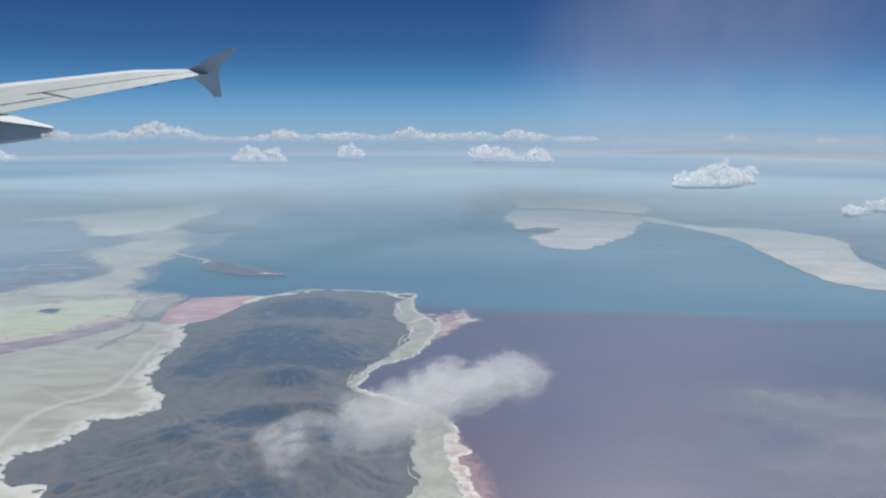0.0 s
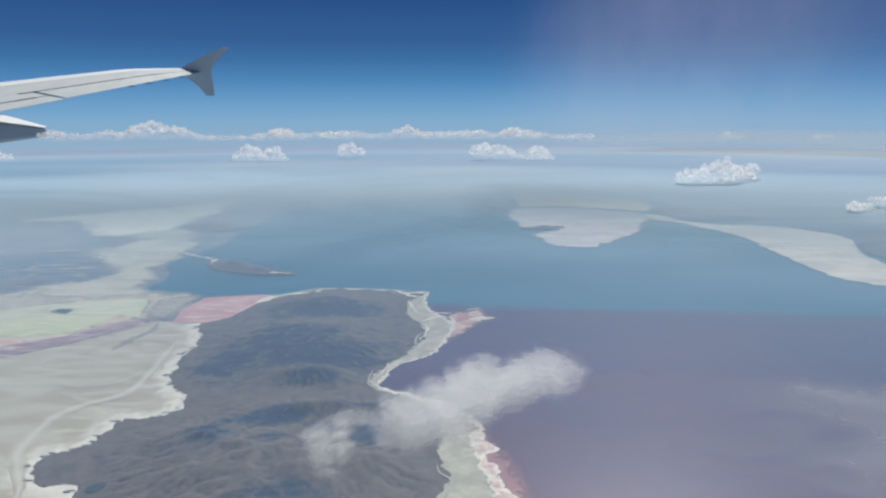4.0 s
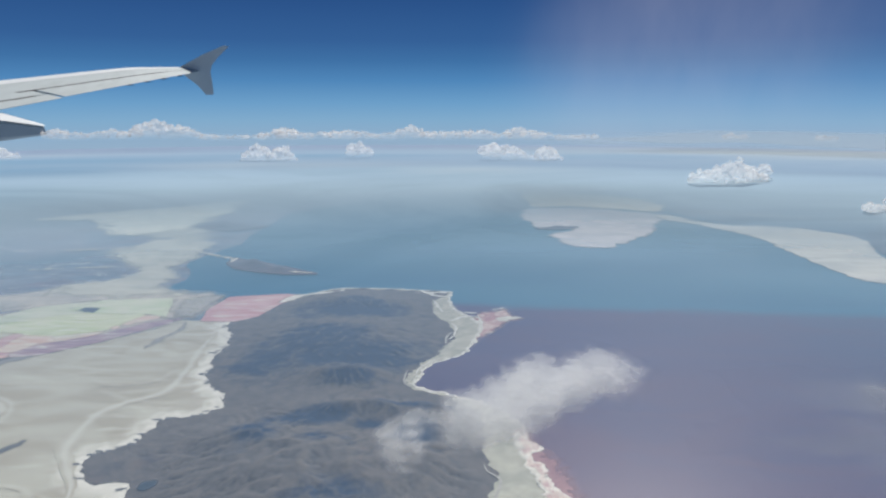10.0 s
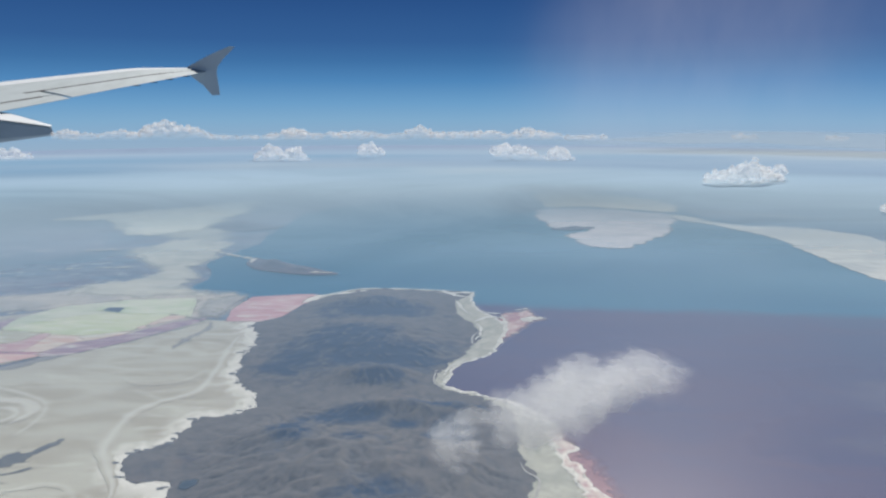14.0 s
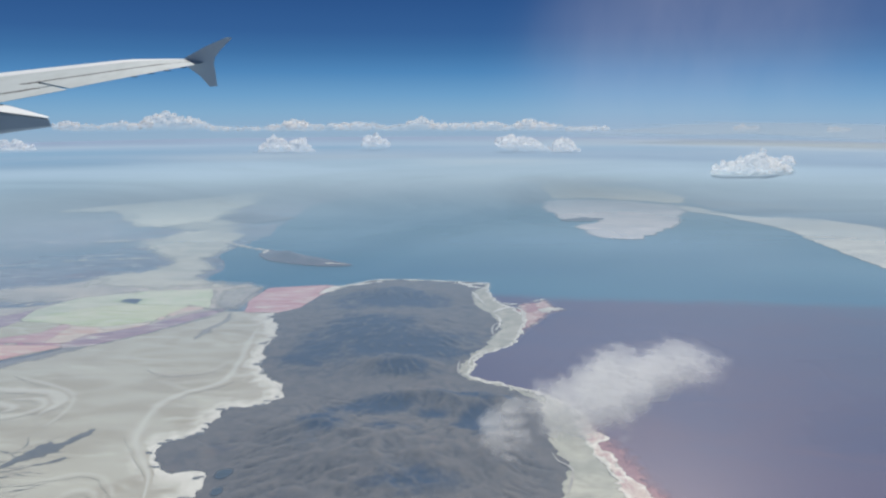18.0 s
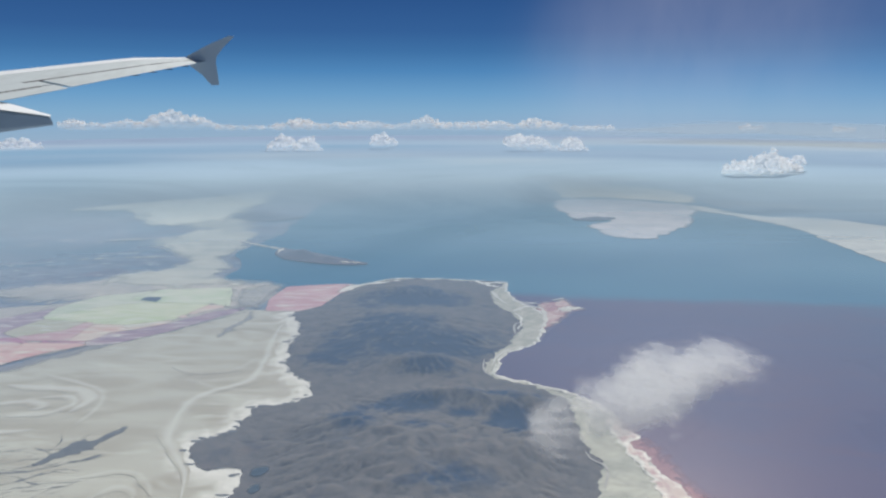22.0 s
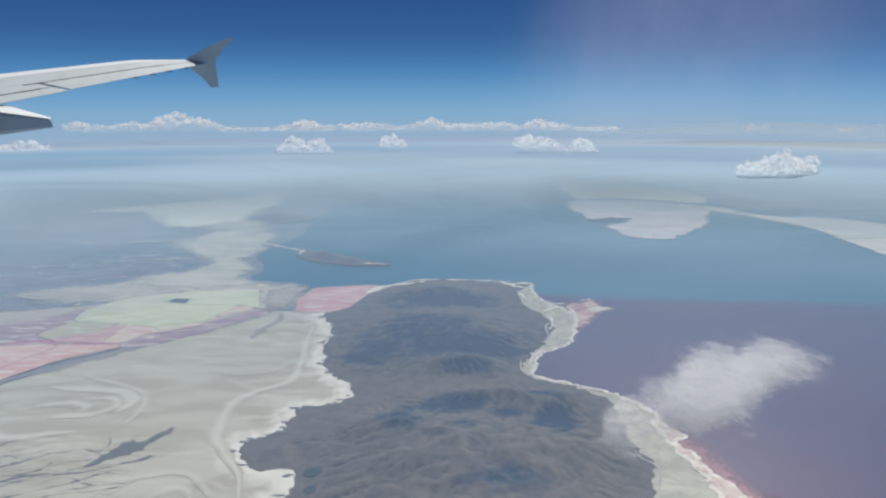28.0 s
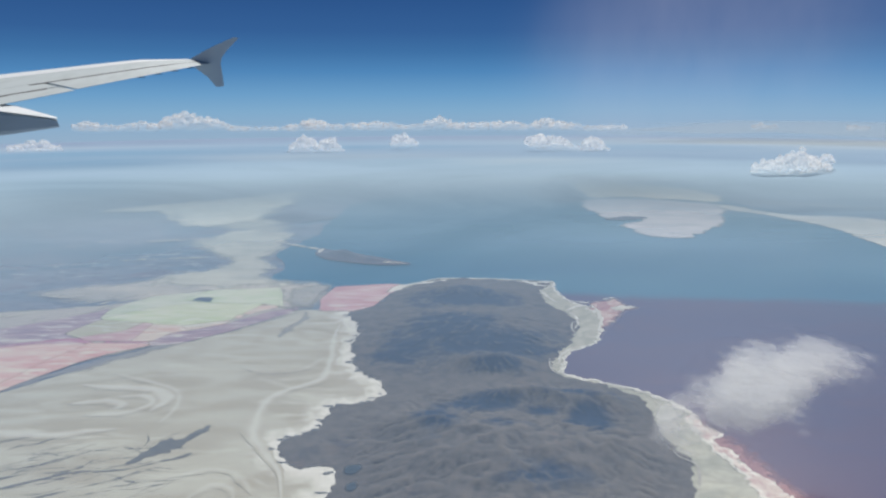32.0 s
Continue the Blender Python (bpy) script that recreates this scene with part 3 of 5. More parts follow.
shore_at = np.array([(v.co.x, v.co.y) for v in mudflat.data.vertices])
near_line = [p for p in coast if p.x < -6]
shore_att = mudflat.data.attributes.new("shore", "FLOAT", "POINT")
shore_att.data.foreach_set("value", shore_distance(shore_at, near_line))

HILLS = [(-7.0, 32.0, 3.0, 3.8, 0.36, 1.0), (-6.2, 27.2, 1.6, 0.9, 0.30, 0.7), (-6.6, 19.8, 2.8, 2.4, 0.46, 0.25), (-2.9, 23.4, 1.7, 0.9, 0.30, 0.9), (-5.6, 23.8, 1.7, 0.9, 0.32, 0.8),
         (-7.3, 38.4, 2.6, 1.3, 0.32, 0.9), (-8.6, 21.6, 1.5, 1.0, 0.25, 0.3), (-5.5, 13.5, 3.5, 4.5, 0.50, 0.3), (-3.0, 19.5, 1.3, 1.6, 0.25, 0.3)]


def inside(xy, line):
    """Which points lie within an outline."""
    pts = np.array([(p.x, p.y) for p in line])
    within = np.zeros(len(xy), bool)
    for (x0, y0), (x1, y1) in zip(pts, np.roll(pts, -1, 0)):
        if y0 != y1:
            within ^= ((y0 > xy[:, 1]) != (y1 > xy[:, 1])) & (xy[:, 0] < (x1 - x0) * (xy[:, 1] - y0) / (y1 - y0) + x0)
    return within


def softened(h, times):
    for _ in range(times):
        q = np.pad(h, 1, mode="edge")
        h = 0.25 * h + 0.125 * (q[:-2, 1:-1] + q[2:, 1:-1] + q[1:-1, :-2] + q[1:-1, 2:]) + 0.0625 * (q[:-2, :-2] + q[:-2, 2:] + q[2:, :-2] + q[2:, 2:])
    return h


class Worn:
    """Hills worn by running water: rain gathers downhill cell by cell and cuts branching valleys down to the shore."""

    def __init__(self, line, hills, step, seed, plain, rounds=14, cut=0.010, most=1.15):
        pts = np.array([(p.x, p.y) for p in line])
        self.lo, self.step = pts.min(0) - 2 * step, step
        nx, ny = (int(v) for v in np.ceil((pts.max(0) + 2 * step - self.lo) / step))
        self.shape = (ny, nx)
        gx, gy = np.meshgrid(self.lo[0] + step * np.arange(nx), self.lo[1] + step * np.arange(ny))
        xy = np.stack([gx.ravel(), gy.ravel()], 1)
        coarse = line[::max(1, len(line) // 300)]
        land = inside(xy, coarse)
        far = np.where(land, np.clip(shore_distance(xy, coarse) / 1.2, 0, 1), 0.0)
        swell = sum(h[0] * np.exp(-((xy[:, 0] - x) / a) ** 2 - ((xy[:, 1] - y) / b) ** 2) for x, y, a, b, *h in hills)
        rough = np.array([noise.fractal(Vector((x * 1.2, y * 1.2, seed)), 0.8, 2.1, 6) for x, y in xy])
        fold = np.array([1 - 2 * abs(noise.noise(Vector((0.55 * x + 0.4 * y, 0.9 * y - 0.5 * x, seed + 5)))) for x, y in xy])
        h = np.clip(1.35 * swell * (0.90 + 0.13 * rough + 0.16 * fold) + plain * (0.8 + 0.3 * rough), 0.0, most) * far ** 1.2
        h = h.reshape(ny, nx)
        index = np.arange(ny * nx).reshape(ny, nx)
        ways = [(dj, di) for dj in (-1, 0, 1) for di in (-1, 0, 1) if dj or di]
        for _ in range(rounds):
            padded, number = np.pad(h, 1, constant_values=9.0), np.pad(index, 1)
            drops = np.stack([(h - padded[1 + dj:1 + dj + ny, 1 + di:1 + di + nx]) / math.hypot(dj, di) for dj, di in ways])
            lower = np.stack([number[1 + dj:1 + dj + ny, 1 + di:1 + di + nx] for dj, di in ways])
            best = drops.argmax(0)
            fall = np.take_along_axis(drops, best[None], 0)[0].ravel()
            to = np.where(fall > 0, np.take_along_axis(lower, best[None], 0)[0].ravel(), index.ravel()).tolist()
            order = np.argsort(h.ravel()).tolist()
            rain = [step * step] * (ny * nx)
            for i in reversed(order):
                if to[i] != i:
                    rain[to[i]] += rain[i]
            force = (cut * np.sqrt(np.array(rain)) / step).tolist()
            flat_h = h.ravel().tolist()
            for i in order:
                if to[i] != i:
                    flat_h[i] = (flat_h[i] + force[i] * flat_h[to[i]]) / (1 + force[i])
            h = np.array(flat_h).reshape(ny, nx)
            h = 0.93 * h + 0.07 * softened(h, 1)
        self.height = h
        # Valleys positive and ridges negative, for the relief tone painted on them.
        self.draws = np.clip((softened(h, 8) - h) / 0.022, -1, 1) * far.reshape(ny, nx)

    def sample(self, grid, xy):
        u = np.clip((xy - self.lo) / self.step, 0, np.array(self.shape[::-1]) - 1.001)
        i, f = u.astype(int), u - u.astype(int)
        a, b, c, d = (grid[i[:, 1] + q, i[:, 0] + p] for q, p in ((0, 0), (0, 1), (1, 0), (1, 1)))
        return (a * (1 - f[:, 0]) + b * f[:, 0]) * (1 - f[:, 1]) + (c * (1 - f[:, 0]) + d * f[:, 0]) * f[:, 1]


def upland(name, line, hills, spacing, step, seed, material, base=0.02, plain=0.03, rounds=8, cut=0.010):
    v, f = fill(line, spacing)
    xy = np.array([(p.x, p.y) for p in v])
    worn = Worn(line, hills, step, seed, plain, rounds, cut, max(0.85, 1.3 * max(h[4] for h in hills)))
    h = worn.sample(worn.height, xy) * np.clip(shore_distance(xy, line) / (1.5 * spacing), 0, 1)
    ob = mesh_object(name, [(x, y, base + drop(x, y) + z) for (x, y), z in zip(xy, h)], f, material, None, True)
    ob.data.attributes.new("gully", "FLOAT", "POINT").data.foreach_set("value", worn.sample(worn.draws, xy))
    return ob, worn


# Dark blue patches on the hills: middle, half width and half depth, density.
DARK_PATCHES = [(-6.9, 36.6, 2.5, 1.6, 1.0), (-7.6, 31.2, 2.6, 2.0, 0.95), (-6.2, 29.6, 2.6, 1.8, 1.0), (-9.6, 29.4, 1.6, 2.4, 0.75), (-5.8, 26.75, 1.1, 0.6, 0.9), (-3.3, 23.85, 1.4, 0.45, 1.0), (-6.6, 22.9, 1.5, 0.7, 1.0),
         (-3.2, 21.7, 0.75, 1.0, 1.0), (-8.2, 21.4, 0.8, 0.9, 0.7), (-4.6, 22.4, 0.6, 0.4, 0.8), (-6.2, 20.9, 0.8, 0.5, 0.6), (-5.2, 17.6, 1.2, 0.7, 0.6)]
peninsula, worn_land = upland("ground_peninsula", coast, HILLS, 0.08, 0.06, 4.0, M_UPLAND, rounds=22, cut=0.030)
tagged(peninsula, "grey-brown rugged peninsula with dark-patched hills", "peninsula", kind="structure")
patch_at = np.array([(v.co.x, v.co.y) for v in peninsula.data.vertices])
peninsula.data.attributes.new("dark_patch", "FLOAT", "POINT").data.foreach_set("value", np.max([d * np.exp(-(((patch_at[:, 0] - x) / (1.15 * a)) ** 2 + ((patch_at[:, 1] - y) / (1.15 * b)) ** 2) ** 1.1) for x, y, a, b, d in DARK_PATCHES], axis=0))

def on_land(xy):
    """The peninsula's height at points of the plan."""
    return worn_land.sample(worn_land.height, xy)


# ---- salt shores ----
east_salt = [(-1.6, 41.2), (-1.65, 39.2), (-1.4, 37.2), (-0.6, 35.8), (-0.2, 34.2), (-0.5, 32.4), (-1.0, 30.4), (-1.5, 29.6), (-2.5, 28.8), (-3.05, 27.4), (-3.1, 26.2), (-2.0, 25.5), (-0.6, 24.5),
             (0.25, 23.2), (0.5, 22.0), (0.25, 20.9), (0.7, 19.4), (1.0, 18.0), (1.5, 16.0), (1.5, 12), (-4, 12), (-5, 36), (-3, 39.6)]
tagged(flat("ground_salt_east", ragged(spline(east_salt, 0.06), 0.17, 1.5, 31.0, 0.14), M_SALT, 0.018, 0.13), "ragged white salt beach between hills and pink water", "salt flat", kind="structure")
south_salt = [(-10.4, 39.8), (-9.7, 40.75), (-8.0, 42.1), (-4.5, 41.85), (-2.4, 41.3), (-1.5, 40.9), (-2.2, 40.2), (-4, 40), (-8, 40)]
tagged(flat("ground_salt_point", ragged(spline(south_salt, 0.1), 0.05, 0.9, 41.0, 0.03), M_SALT, 0.014, 0.2), "thin white salt rim round the point", "salt flat", kind="structure")
fan = [(-0.4, 36.5), (0.6, 37.1), (1.25, 37.4), (1.7, 36.2), (2.1, 35.4), (1.1, 34.5), (0.6, 33.5), (-0.1, 32.3), (-0.7, 31.0), (-1.2, 31.0), (-0.8, 34)]
tagged(flat("salt_fan", ragged(spline(fan, 0.07), 0.14, 0.9, 51.0, 0.05), M_SALT_RED, 0.0150, 0.15), "pink-stained salt fan spreading into the water", "salt flat", kind="structure")
fan2 = [(0.2, 22.8), (0.75, 22.4), (1.0, 21.4), (1.4, 20.3), (1.6, 19.0), (1.9, 17.6), (2.3, 15), (0, 15), (-0.3, 20)]
tagged(flat("salt_fan", ragged(spline(fan2, 0.06), 0.14, 1.0, 61.0, 0.06), M_RED, 0.0155, 0.2), "reddish brine shallows off the salt beach", "salt flat", kind="structure")
crust = [(0.1, 22.2), (0.55, 22.5), (0.5, 21.8), (0.85, 21.3), (0.55, 20.5), (0.8, 19.9), (0.75, 18.9), (1.15, 18.2), (1.4, 16.5), (0.6, 16.5), (0.35, 19.2), (0.1, 20.8)]
tagged(flat("salt_fan", ragged(spline(crust, 0.05), 0.16, 1.6, 71.0, 0.08), M_SALT_EDGE, 0.027, 0.12), "white and red crusts edging the salt beach", "salt flat", kind="structure")
BARS = [([(-1.55, 37.2), (-1.0, 36.65), (-0.3, 36.5)], 0.30), ([(-1.75, 35.0), (-0.9, 35.85), (0.0, 35.3)], 0.34), ([(-3.7, 41.1), (-2.7, 40.9), (-1.6, 41.0)], 0.36), ([(-3.4, 41.5), (-2.6, 40.3), (-1.7, 39.7)], 0.30),
        ([(-2.6, 39.2), (-2.15, 36.85), (-1.7, 36.5)], 0.16), ([(-1.85, 32.0), (-1.45, 33.6), (-1.7, 34.7)], 0.14), ([(0.5, 37.1), (0.9, 37.3), (1.25, 37.4)], 0.22), ([(0.7, 35.0), (1.3, 35.5), (1.95, 35.5)], 0.75),
        ([(-0.3, 36.2), (-0.2, 35.2), (-0.25, 34.0), (-0.6, 32.5), (-0.95, 30.8)], 0.20), ([(-3.3, 27.4), (-3.0, 28.5), (-2.4, 29.3), (-1.5, 29.7)], 0.10),
        ([(-1.75, 25.2), (-1.2, 24.7), (-0.55, 24.25)], 0.16), ([(-0.55, 24.1), (-0.05, 23.4), (0.3, 22.6)], 0.2), ([(0.3, 22.3), (0.1, 21.6), (0.35, 20.9)], 0.16), ([(0.2, 19.9), (0.5, 19.3), (0.4, 18.7), (0.75, 18.2)], 0.2)]
for i, (pts, w) in enumerate(BARS):
    tagged(ribbon("salt_bar", pts, w, feather(M_WHITE, 0.12 * w, 0.5 * w, 3.0, 0.95), 0.034, 410 + i, 0.06, 0.9), "crisp white salt bar along the beach", "salt bar", "salt bars", "structure")

# ---- old shorelines, channels and tracks on the flat ----
RIDGES = [([(-12.9, 33.5), (-12.9, 31.0), (-12.6, 27.8), (-12.7, 25.8), (-13.9, 24.6), (-14.3, 23.3), (-13.95, 20.9), (-12.8, 18.9), (-12.3, 17.2)], 0.26),
          ([(-21.0, 26.6), (-19.0, 25.6), (-17.8, 24.7), (-17.3, 23.4), (-17.4, 21.9)], 0.20), ([(-15.8, 18.4), (-14.6, 18.9), (-13.7, 18.4), (-13.2, 17.5)], 0.16),
          ([(-19.8, 24.2), (-18.7, 24.3), (-18.3, 23.6), (-18.9, 22.9), (-20.2, 22.6)], 0.25), ([(-16.6, 17.2), (-16.2, 18.0), (-15.6, 18.2)], 0.12),
          ([(-21.6, 25.4), (-19.9, 25.1), (-18.6, 24.9), (-17.9, 24.0), (-18.1, 22.9)], 0.35), ([(-21.2, 23.6), (-20.0, 23.9), (-19.2, 23.5), (-19.6, 23.1)], 0.30), ([(-14.9, 17.2), (-14.4, 18.0), (-13.8, 17.8), (-13.6, 17.2)], 0.18),
          ([(-24.0, 22.6), (-22.4, 21.4), (-20.6, 21.2), (-18.6, 21.6)], 0.30), ([(-16.2, 27.4), (-15.0, 26.6), (-13.6, 26.9), (-12.9, 28.4)], 0.16)]
for i, (pts, w) in enumerate(RIDGES):
    tagged(ribbon("shoreline_ridge", pts, 2.2 * w, M_SHORELINE, 0.016, 3 + i), "pale curved old shoreline on the mudflat", "shoreline", "old shorelines", "structure")
slick = [(-17.35, 19.1), (-17.0, 20.3), (-16.6, 21.0), (-16.3, 20.8), (-15.75, 21.9), (-15.55, 21.5), (-16.0, 20.5), (-16.3, 19.9), (-16.8, 19.6)]
tagged(flat("mud_pool", ragged(spline(slick, 0.04), 0.14, 2.2, 81.0, 0.16), M_WET_EDGE, 0.02, 0.1), "dark wet mud pool on the pale flat", "pool", kind="structure")
BRAIDS = [([(-22.5, 16.6), (-20.1, 17.9), (-18.7, 18.7), (-17.3, 18.85), (-16.1, 19.5), (-15.4, 19.85)], 0.13), ([(-19.6, 17.0), (-17.3, 18.3), (-16.3, 19.0)], 0.09),
          ([(-21.5, 18.6), (-19.8, 19.2), (-18.9, 19.9), (-18.0, 20.3)], 0.10), ([(-21.0, 17.3), (-19.5, 18.3), (-18.6, 18.3)], 0.12), ([(-20.6, 19.8), (-19.4, 20.0), (-18.8, 20.5)], 0.08),
          ([(-16.4, 19.4), (-15.9, 19.6), (-15.6, 19.9)], 0.14), ([(-23, 18.0), (-21.4, 18.0), (-19.9, 18.7)], 0.16)]
for i, (pts, w) in enumerate(BRAIDS):
    tagged(ribbon("mud_channel", pts, w, M_WET_EDGE, 0.018, 31 + i, 0.05, 0.9), "thin dark braided channel in the mudflat", "channel", "mud channels", "structure")
rnd = random.Random(12)
for i in range(64):
    x, y = rnd.uniform(-23.5, -16.8), rnd.uniform(16.4, 20.4)
    turn, pts = rnd.uniform(0.0, 0.75), []
    for j in range(rnd.randint(4, 7)):
        pts.append((x, y))
        turn += rnd.uniform(-0.55, 0.5)
        x, y = x + 0.42 * math.cos(turn), y + 0.34 * math.sin(turn)
    tagged(ribbon("mud_channel", pts, rnd.uniform(0.03, 0.11), M_WET_EDGE, 0.017, 200 + i, 0.05, 0.9), "thin dark braided channel in the mudflat", "channel", "mud channels", "structure")
tagged(ribbon("brine_canal", [(-15.1, 35.1), (-17.4, 32.6), (-20.6, 29.4), (-24.0, 25.6), (-27, 22.0), (-33, 16)], 0.9, M_CHANNEL, 0.014, 8, 0.2, 0.35), "blue-grey canal beside the pond dike", "canal", kind="structure")
tagged(ribbon("wet_inlet", [(-15.0, 35.2), (-14.8, 33.8), (-15.2, 32.4), (-15.4, 30.8)], 0.55, M_CHANNEL, 0.012, 9, 0.2, 0.6), "shallow grey inlet running down the mudflat", "inlet", kind="structure")
for i, (x, y, rx, ry) in enumerate([(-10.6, 18.75, 0.32, 0.34), (-10.5, 17.8, 0.2, 0.3)]):
    ring = [(x + rx * math.cos(a), y + ry * math.sin(a)) for a in np.arange(0, 6.28, 0.7)]
    tagged(flat("stock_pond", ragged(spline(ring, 0.05), 0.05, 2, 90 + i, 0.02), feather(M_BASIN, 0.10, 0.12, 5.0, 0.85), 0.045, 0.08, None, on_land), "small dark pond on the grey land", "pond", kind="structure")
TRACKS = [[(-1.05, 20.1), (-0.95, 19.5), (-0.62, 18.9), (-1.0, 17.6)], [(-3.6, 28.0), (-3.7, 27.2), (-3.65, 26.5), (-3.3, 26.0)], [(-1.2, 33.6), (-1.9, 32.6), (-2.0, 31.0)]]
for i, pts in enumerate(TRACKS):
    tagged(ribbon("shore_track", pts, 0.07, M_TRACK, 0.04, 40 + i, 0.06, 0.3, None, True, on_land), "pale gravel track along the shore", "track", "gravel tracks", "structure")

rnd = random.Random(5)
west = [q for q in coast if -13.4 < q.x < -9.9 and 17.5 < q.y < 34.6]
for i in range(40):
    q = rnd.choice(west)
    x, y = q.x - rnd.uniform(0.0, 0.28), q.y + rnd.uniform(-0.05, 0.05)
    w, h = rnd.uniform(0.05, 0.20), rnd.uniform(0.025, 0.07)
    ring = [(x + w * math.cos(a), y + h * math.sin(a)) for a in np.arange(0, 6.28, 0.8)]
    tagged(flat("mud_islet", ragged(spline(ring, 0.03), 0.04, 4.0, 300 + i, 0.03), M_WET, 0.022, 0.1), "tiny dark islet on the white salt shore", "islet", "shore islets", "structure")

# ---- evaporation ponds ----
PONDS = [("mauve brine pond by the dry plain", [(-31.0, 31.4), (-28.9, 32.4), (-26.97, 33.88), (-25.04, 35.85), (-24.8, 33.83), (-25.42, 31.74), (-24.64, 31.06), (-26.24, 30.51), (-27.5, 30.07), (-30.0, 29.6)], (0.30, 0.21, 0.27), (0.38, 0.27, 0.30)),
         ("narrow magenta brine channel between ponds", [(-30.0, 29.6), (-27.5, 30.07), (-26.24, 30.51), (-24.64, 31.06), (-23.91, 30.62), (-21.89, 30.47), (-20.95, 30.45), (-20.66, 29.93), (-23.73, 30.15), (-26.03, 30.04), (-27.26, 29.56), (-29.5, 28.9)], (0.46, 0.20, 0.28), (0.40, 0.22, 0.28)),
         ("long purple brine pond", [(-20.95, 30.45), (-20.54, 31.64), (-19.63, 32.08), (-18.48, 33.0), (-17.0, 34.9), (-15.6, 35.6), (-15.7, 34.9), (-17.89, 31.9), (-19.6, 30.2), (-20.66, 29.93)], (0.30, 0.21, 0.27), (0.38, 0.26, 0.29)),
         ("pale green evaporation pond with milky brine", [(-21.02, 39.4), (-17.35, 39.83), (-16.37, 35.86), (-17.54, 36.62), (-18.53, 36.57), (-20.48, 36.69), (-22.12, 37.64)], (0.50, 0.58, 0.36), (0.68, 0.68, 0.52)),
         ("soft green evaporation pond under pale dikes", [(-25.04, 35.85), (-23.95, 38.08), (-21.29, 39.24), (-21.02, 39.4), (-22.12, 37.64), (-20.48, 36.69), (-21.36, 36.63), (-23.05, 35.8), (-24.76, 33.96)], (0.48, 0.53, 0.36), (0.62, 0.62, 0.48)),
         ("yellow-green evaporation pond with salt streaks", [(-24.8, 33.83), (-23.05, 35.8), (-21.36, 36.63), (-20.48, 36.69), (-18.53, 36.57), (-17.49, 36.4), (-18.5, 33.69), (-20.42, 32.8), (-21.93, 32.95), (-22.45, 33.33)], (0.50, 0.57, 0.33), (0.66, 0.65, 0.45)),
         ("olive evaporation pond between dikes", [(-25.42, 31.74), (-24.8, 33.83), (-22.45, 33.33), (-22.96, 31.97), (-24.64, 31.06)], (0.42, 0.42, 0.28), (0.50, 0.46, 0.34)),
         ("pink evaporation pond with darker streaks", [(-24.64, 31.06), (-22.96, 31.97), (-22.45, 33.33), (-21.93, 32.95), (-21.89, 30.47), (-23.91, 30.62)], (0.50, 0.28, 0.30), (0.60, 0.42, 0.38)),
         ("peach evaporation pond", [(-21.89, 30.47), (-21.93, 32.95), (-20.42, 32.8), (-19.63, 32.08), (-20.54, 31.64), (-20.95, 30.45)], (0.62, 0.42, 0.34), (0.66, 0.56, 0.46)),
         ("pale peach evaporation pond with white crust", [(-20.42, 32.8), (-18.5, 33.69), (-17.49, 36.4), (-16.47, 35.87), (-17.77, 34.45), (-18.48, 33.0), (-19.63, 32.08)], (0.56, 0.50, 0.40), (0.66, 0.48, 0.40)),
         ("bright pink evaporation pond beside the canal", [(-23.73, 30.15), (-20.66, 29.93), (-21.98, 28.97), (-22.85, 27.92), (-24.0, 25.67), (-24.62, 23.89), (-25.06, 24.58), (-24.55, 27.73)], (0.62, 0.33, 0.31), (0.68, 0.48, 0.41)),
         ("salmon-pink evaporation pond with a pale rim", [(-29.5, 28.9), (-27.26, 29.56), (-26.03, 30.04), (-23.73, 30.15), (-24.55, 27.73), (-25.06, 24.58), (-28.5, 24.0)], (0.64, 0.36, 0.33), (0.70, 0.54, 0.46)),
         ("rose-red evaporation pond beside the point", [(-14.2, 35.3), (-14.5, 37.3), (-14.1, 40.0), (-11.2, 40.6), (-10.0, 40.3), (-11.0, 38.4), (-11.6, 36.1), (-12.4, 35.2)], (0.50, 0.24, 0.26), (0.58, 0.36, 0.36))]
pan_line = [(-32, 39), (-28, 41.5), (-24, 43.6), (-18, 42.2), (-14.2, 41), (-13.8, 38), (-14.4, 35.5), (-17, 35.2), (-22, 36.5), (-27, 36.4)]
tagged(flat("ground_pan", ragged(spline(pan_line, 0.3), 0.3, 0.5, 98.0, 0.1), feather(M_SAND, 1.6, 2.4, 0.35, 0.7), 0.0135, 0.6), "pale salty ground round the evaporation works", "salt flat", kind="structure")
floor_line = [(-15.2, 35.35), (-16.2, 36.0), (-16.9, 39.8), (-21.6, 39.7), (-25.2, 37.0), (-28, 36.0), (-34, 34.8), (-40, 30), (-37, 17), (-32, 17.4), (-24.8, 25.6), (-20.7, 29.7)]
tagged(flat("ground_ponds", ragged(corners(floor_line, 0.2), 0.15, 0.6, 99.0, 0.05), feather(soil("pond_floor", (0.44, 0.40, 0.37), (0.46, 0.44, 0.38), 0.4, (0.7, 1.8, 1), -32, 3.0), 0.5, 0.6, 0.8), 0.0145, 0.5), "mauve salt-pan floor of the evaporation works", "salt pan", kind="structure")
for i, (label, pts, a, b) in enumerate(PONDS):
    mx, my = sum(q[0] for q in pts) / len(pts), sum(q[1] for q in pts) / len(pts)
    pts = [(mx + 1.07 * (q[0] - mx), my + 1.07 * (q[1] - my)) for q in pts]
    tagged(flat("evaporation_pond", ragged(corners(pts, 0.12), 0.05, 0.8, 100.0 + i, 0.02), brine("brine_%s" % label.split()[0], a, b), 0.017 + 0.0005 * i, 0.35), label, "pond", "evaporation ponds", "structure")
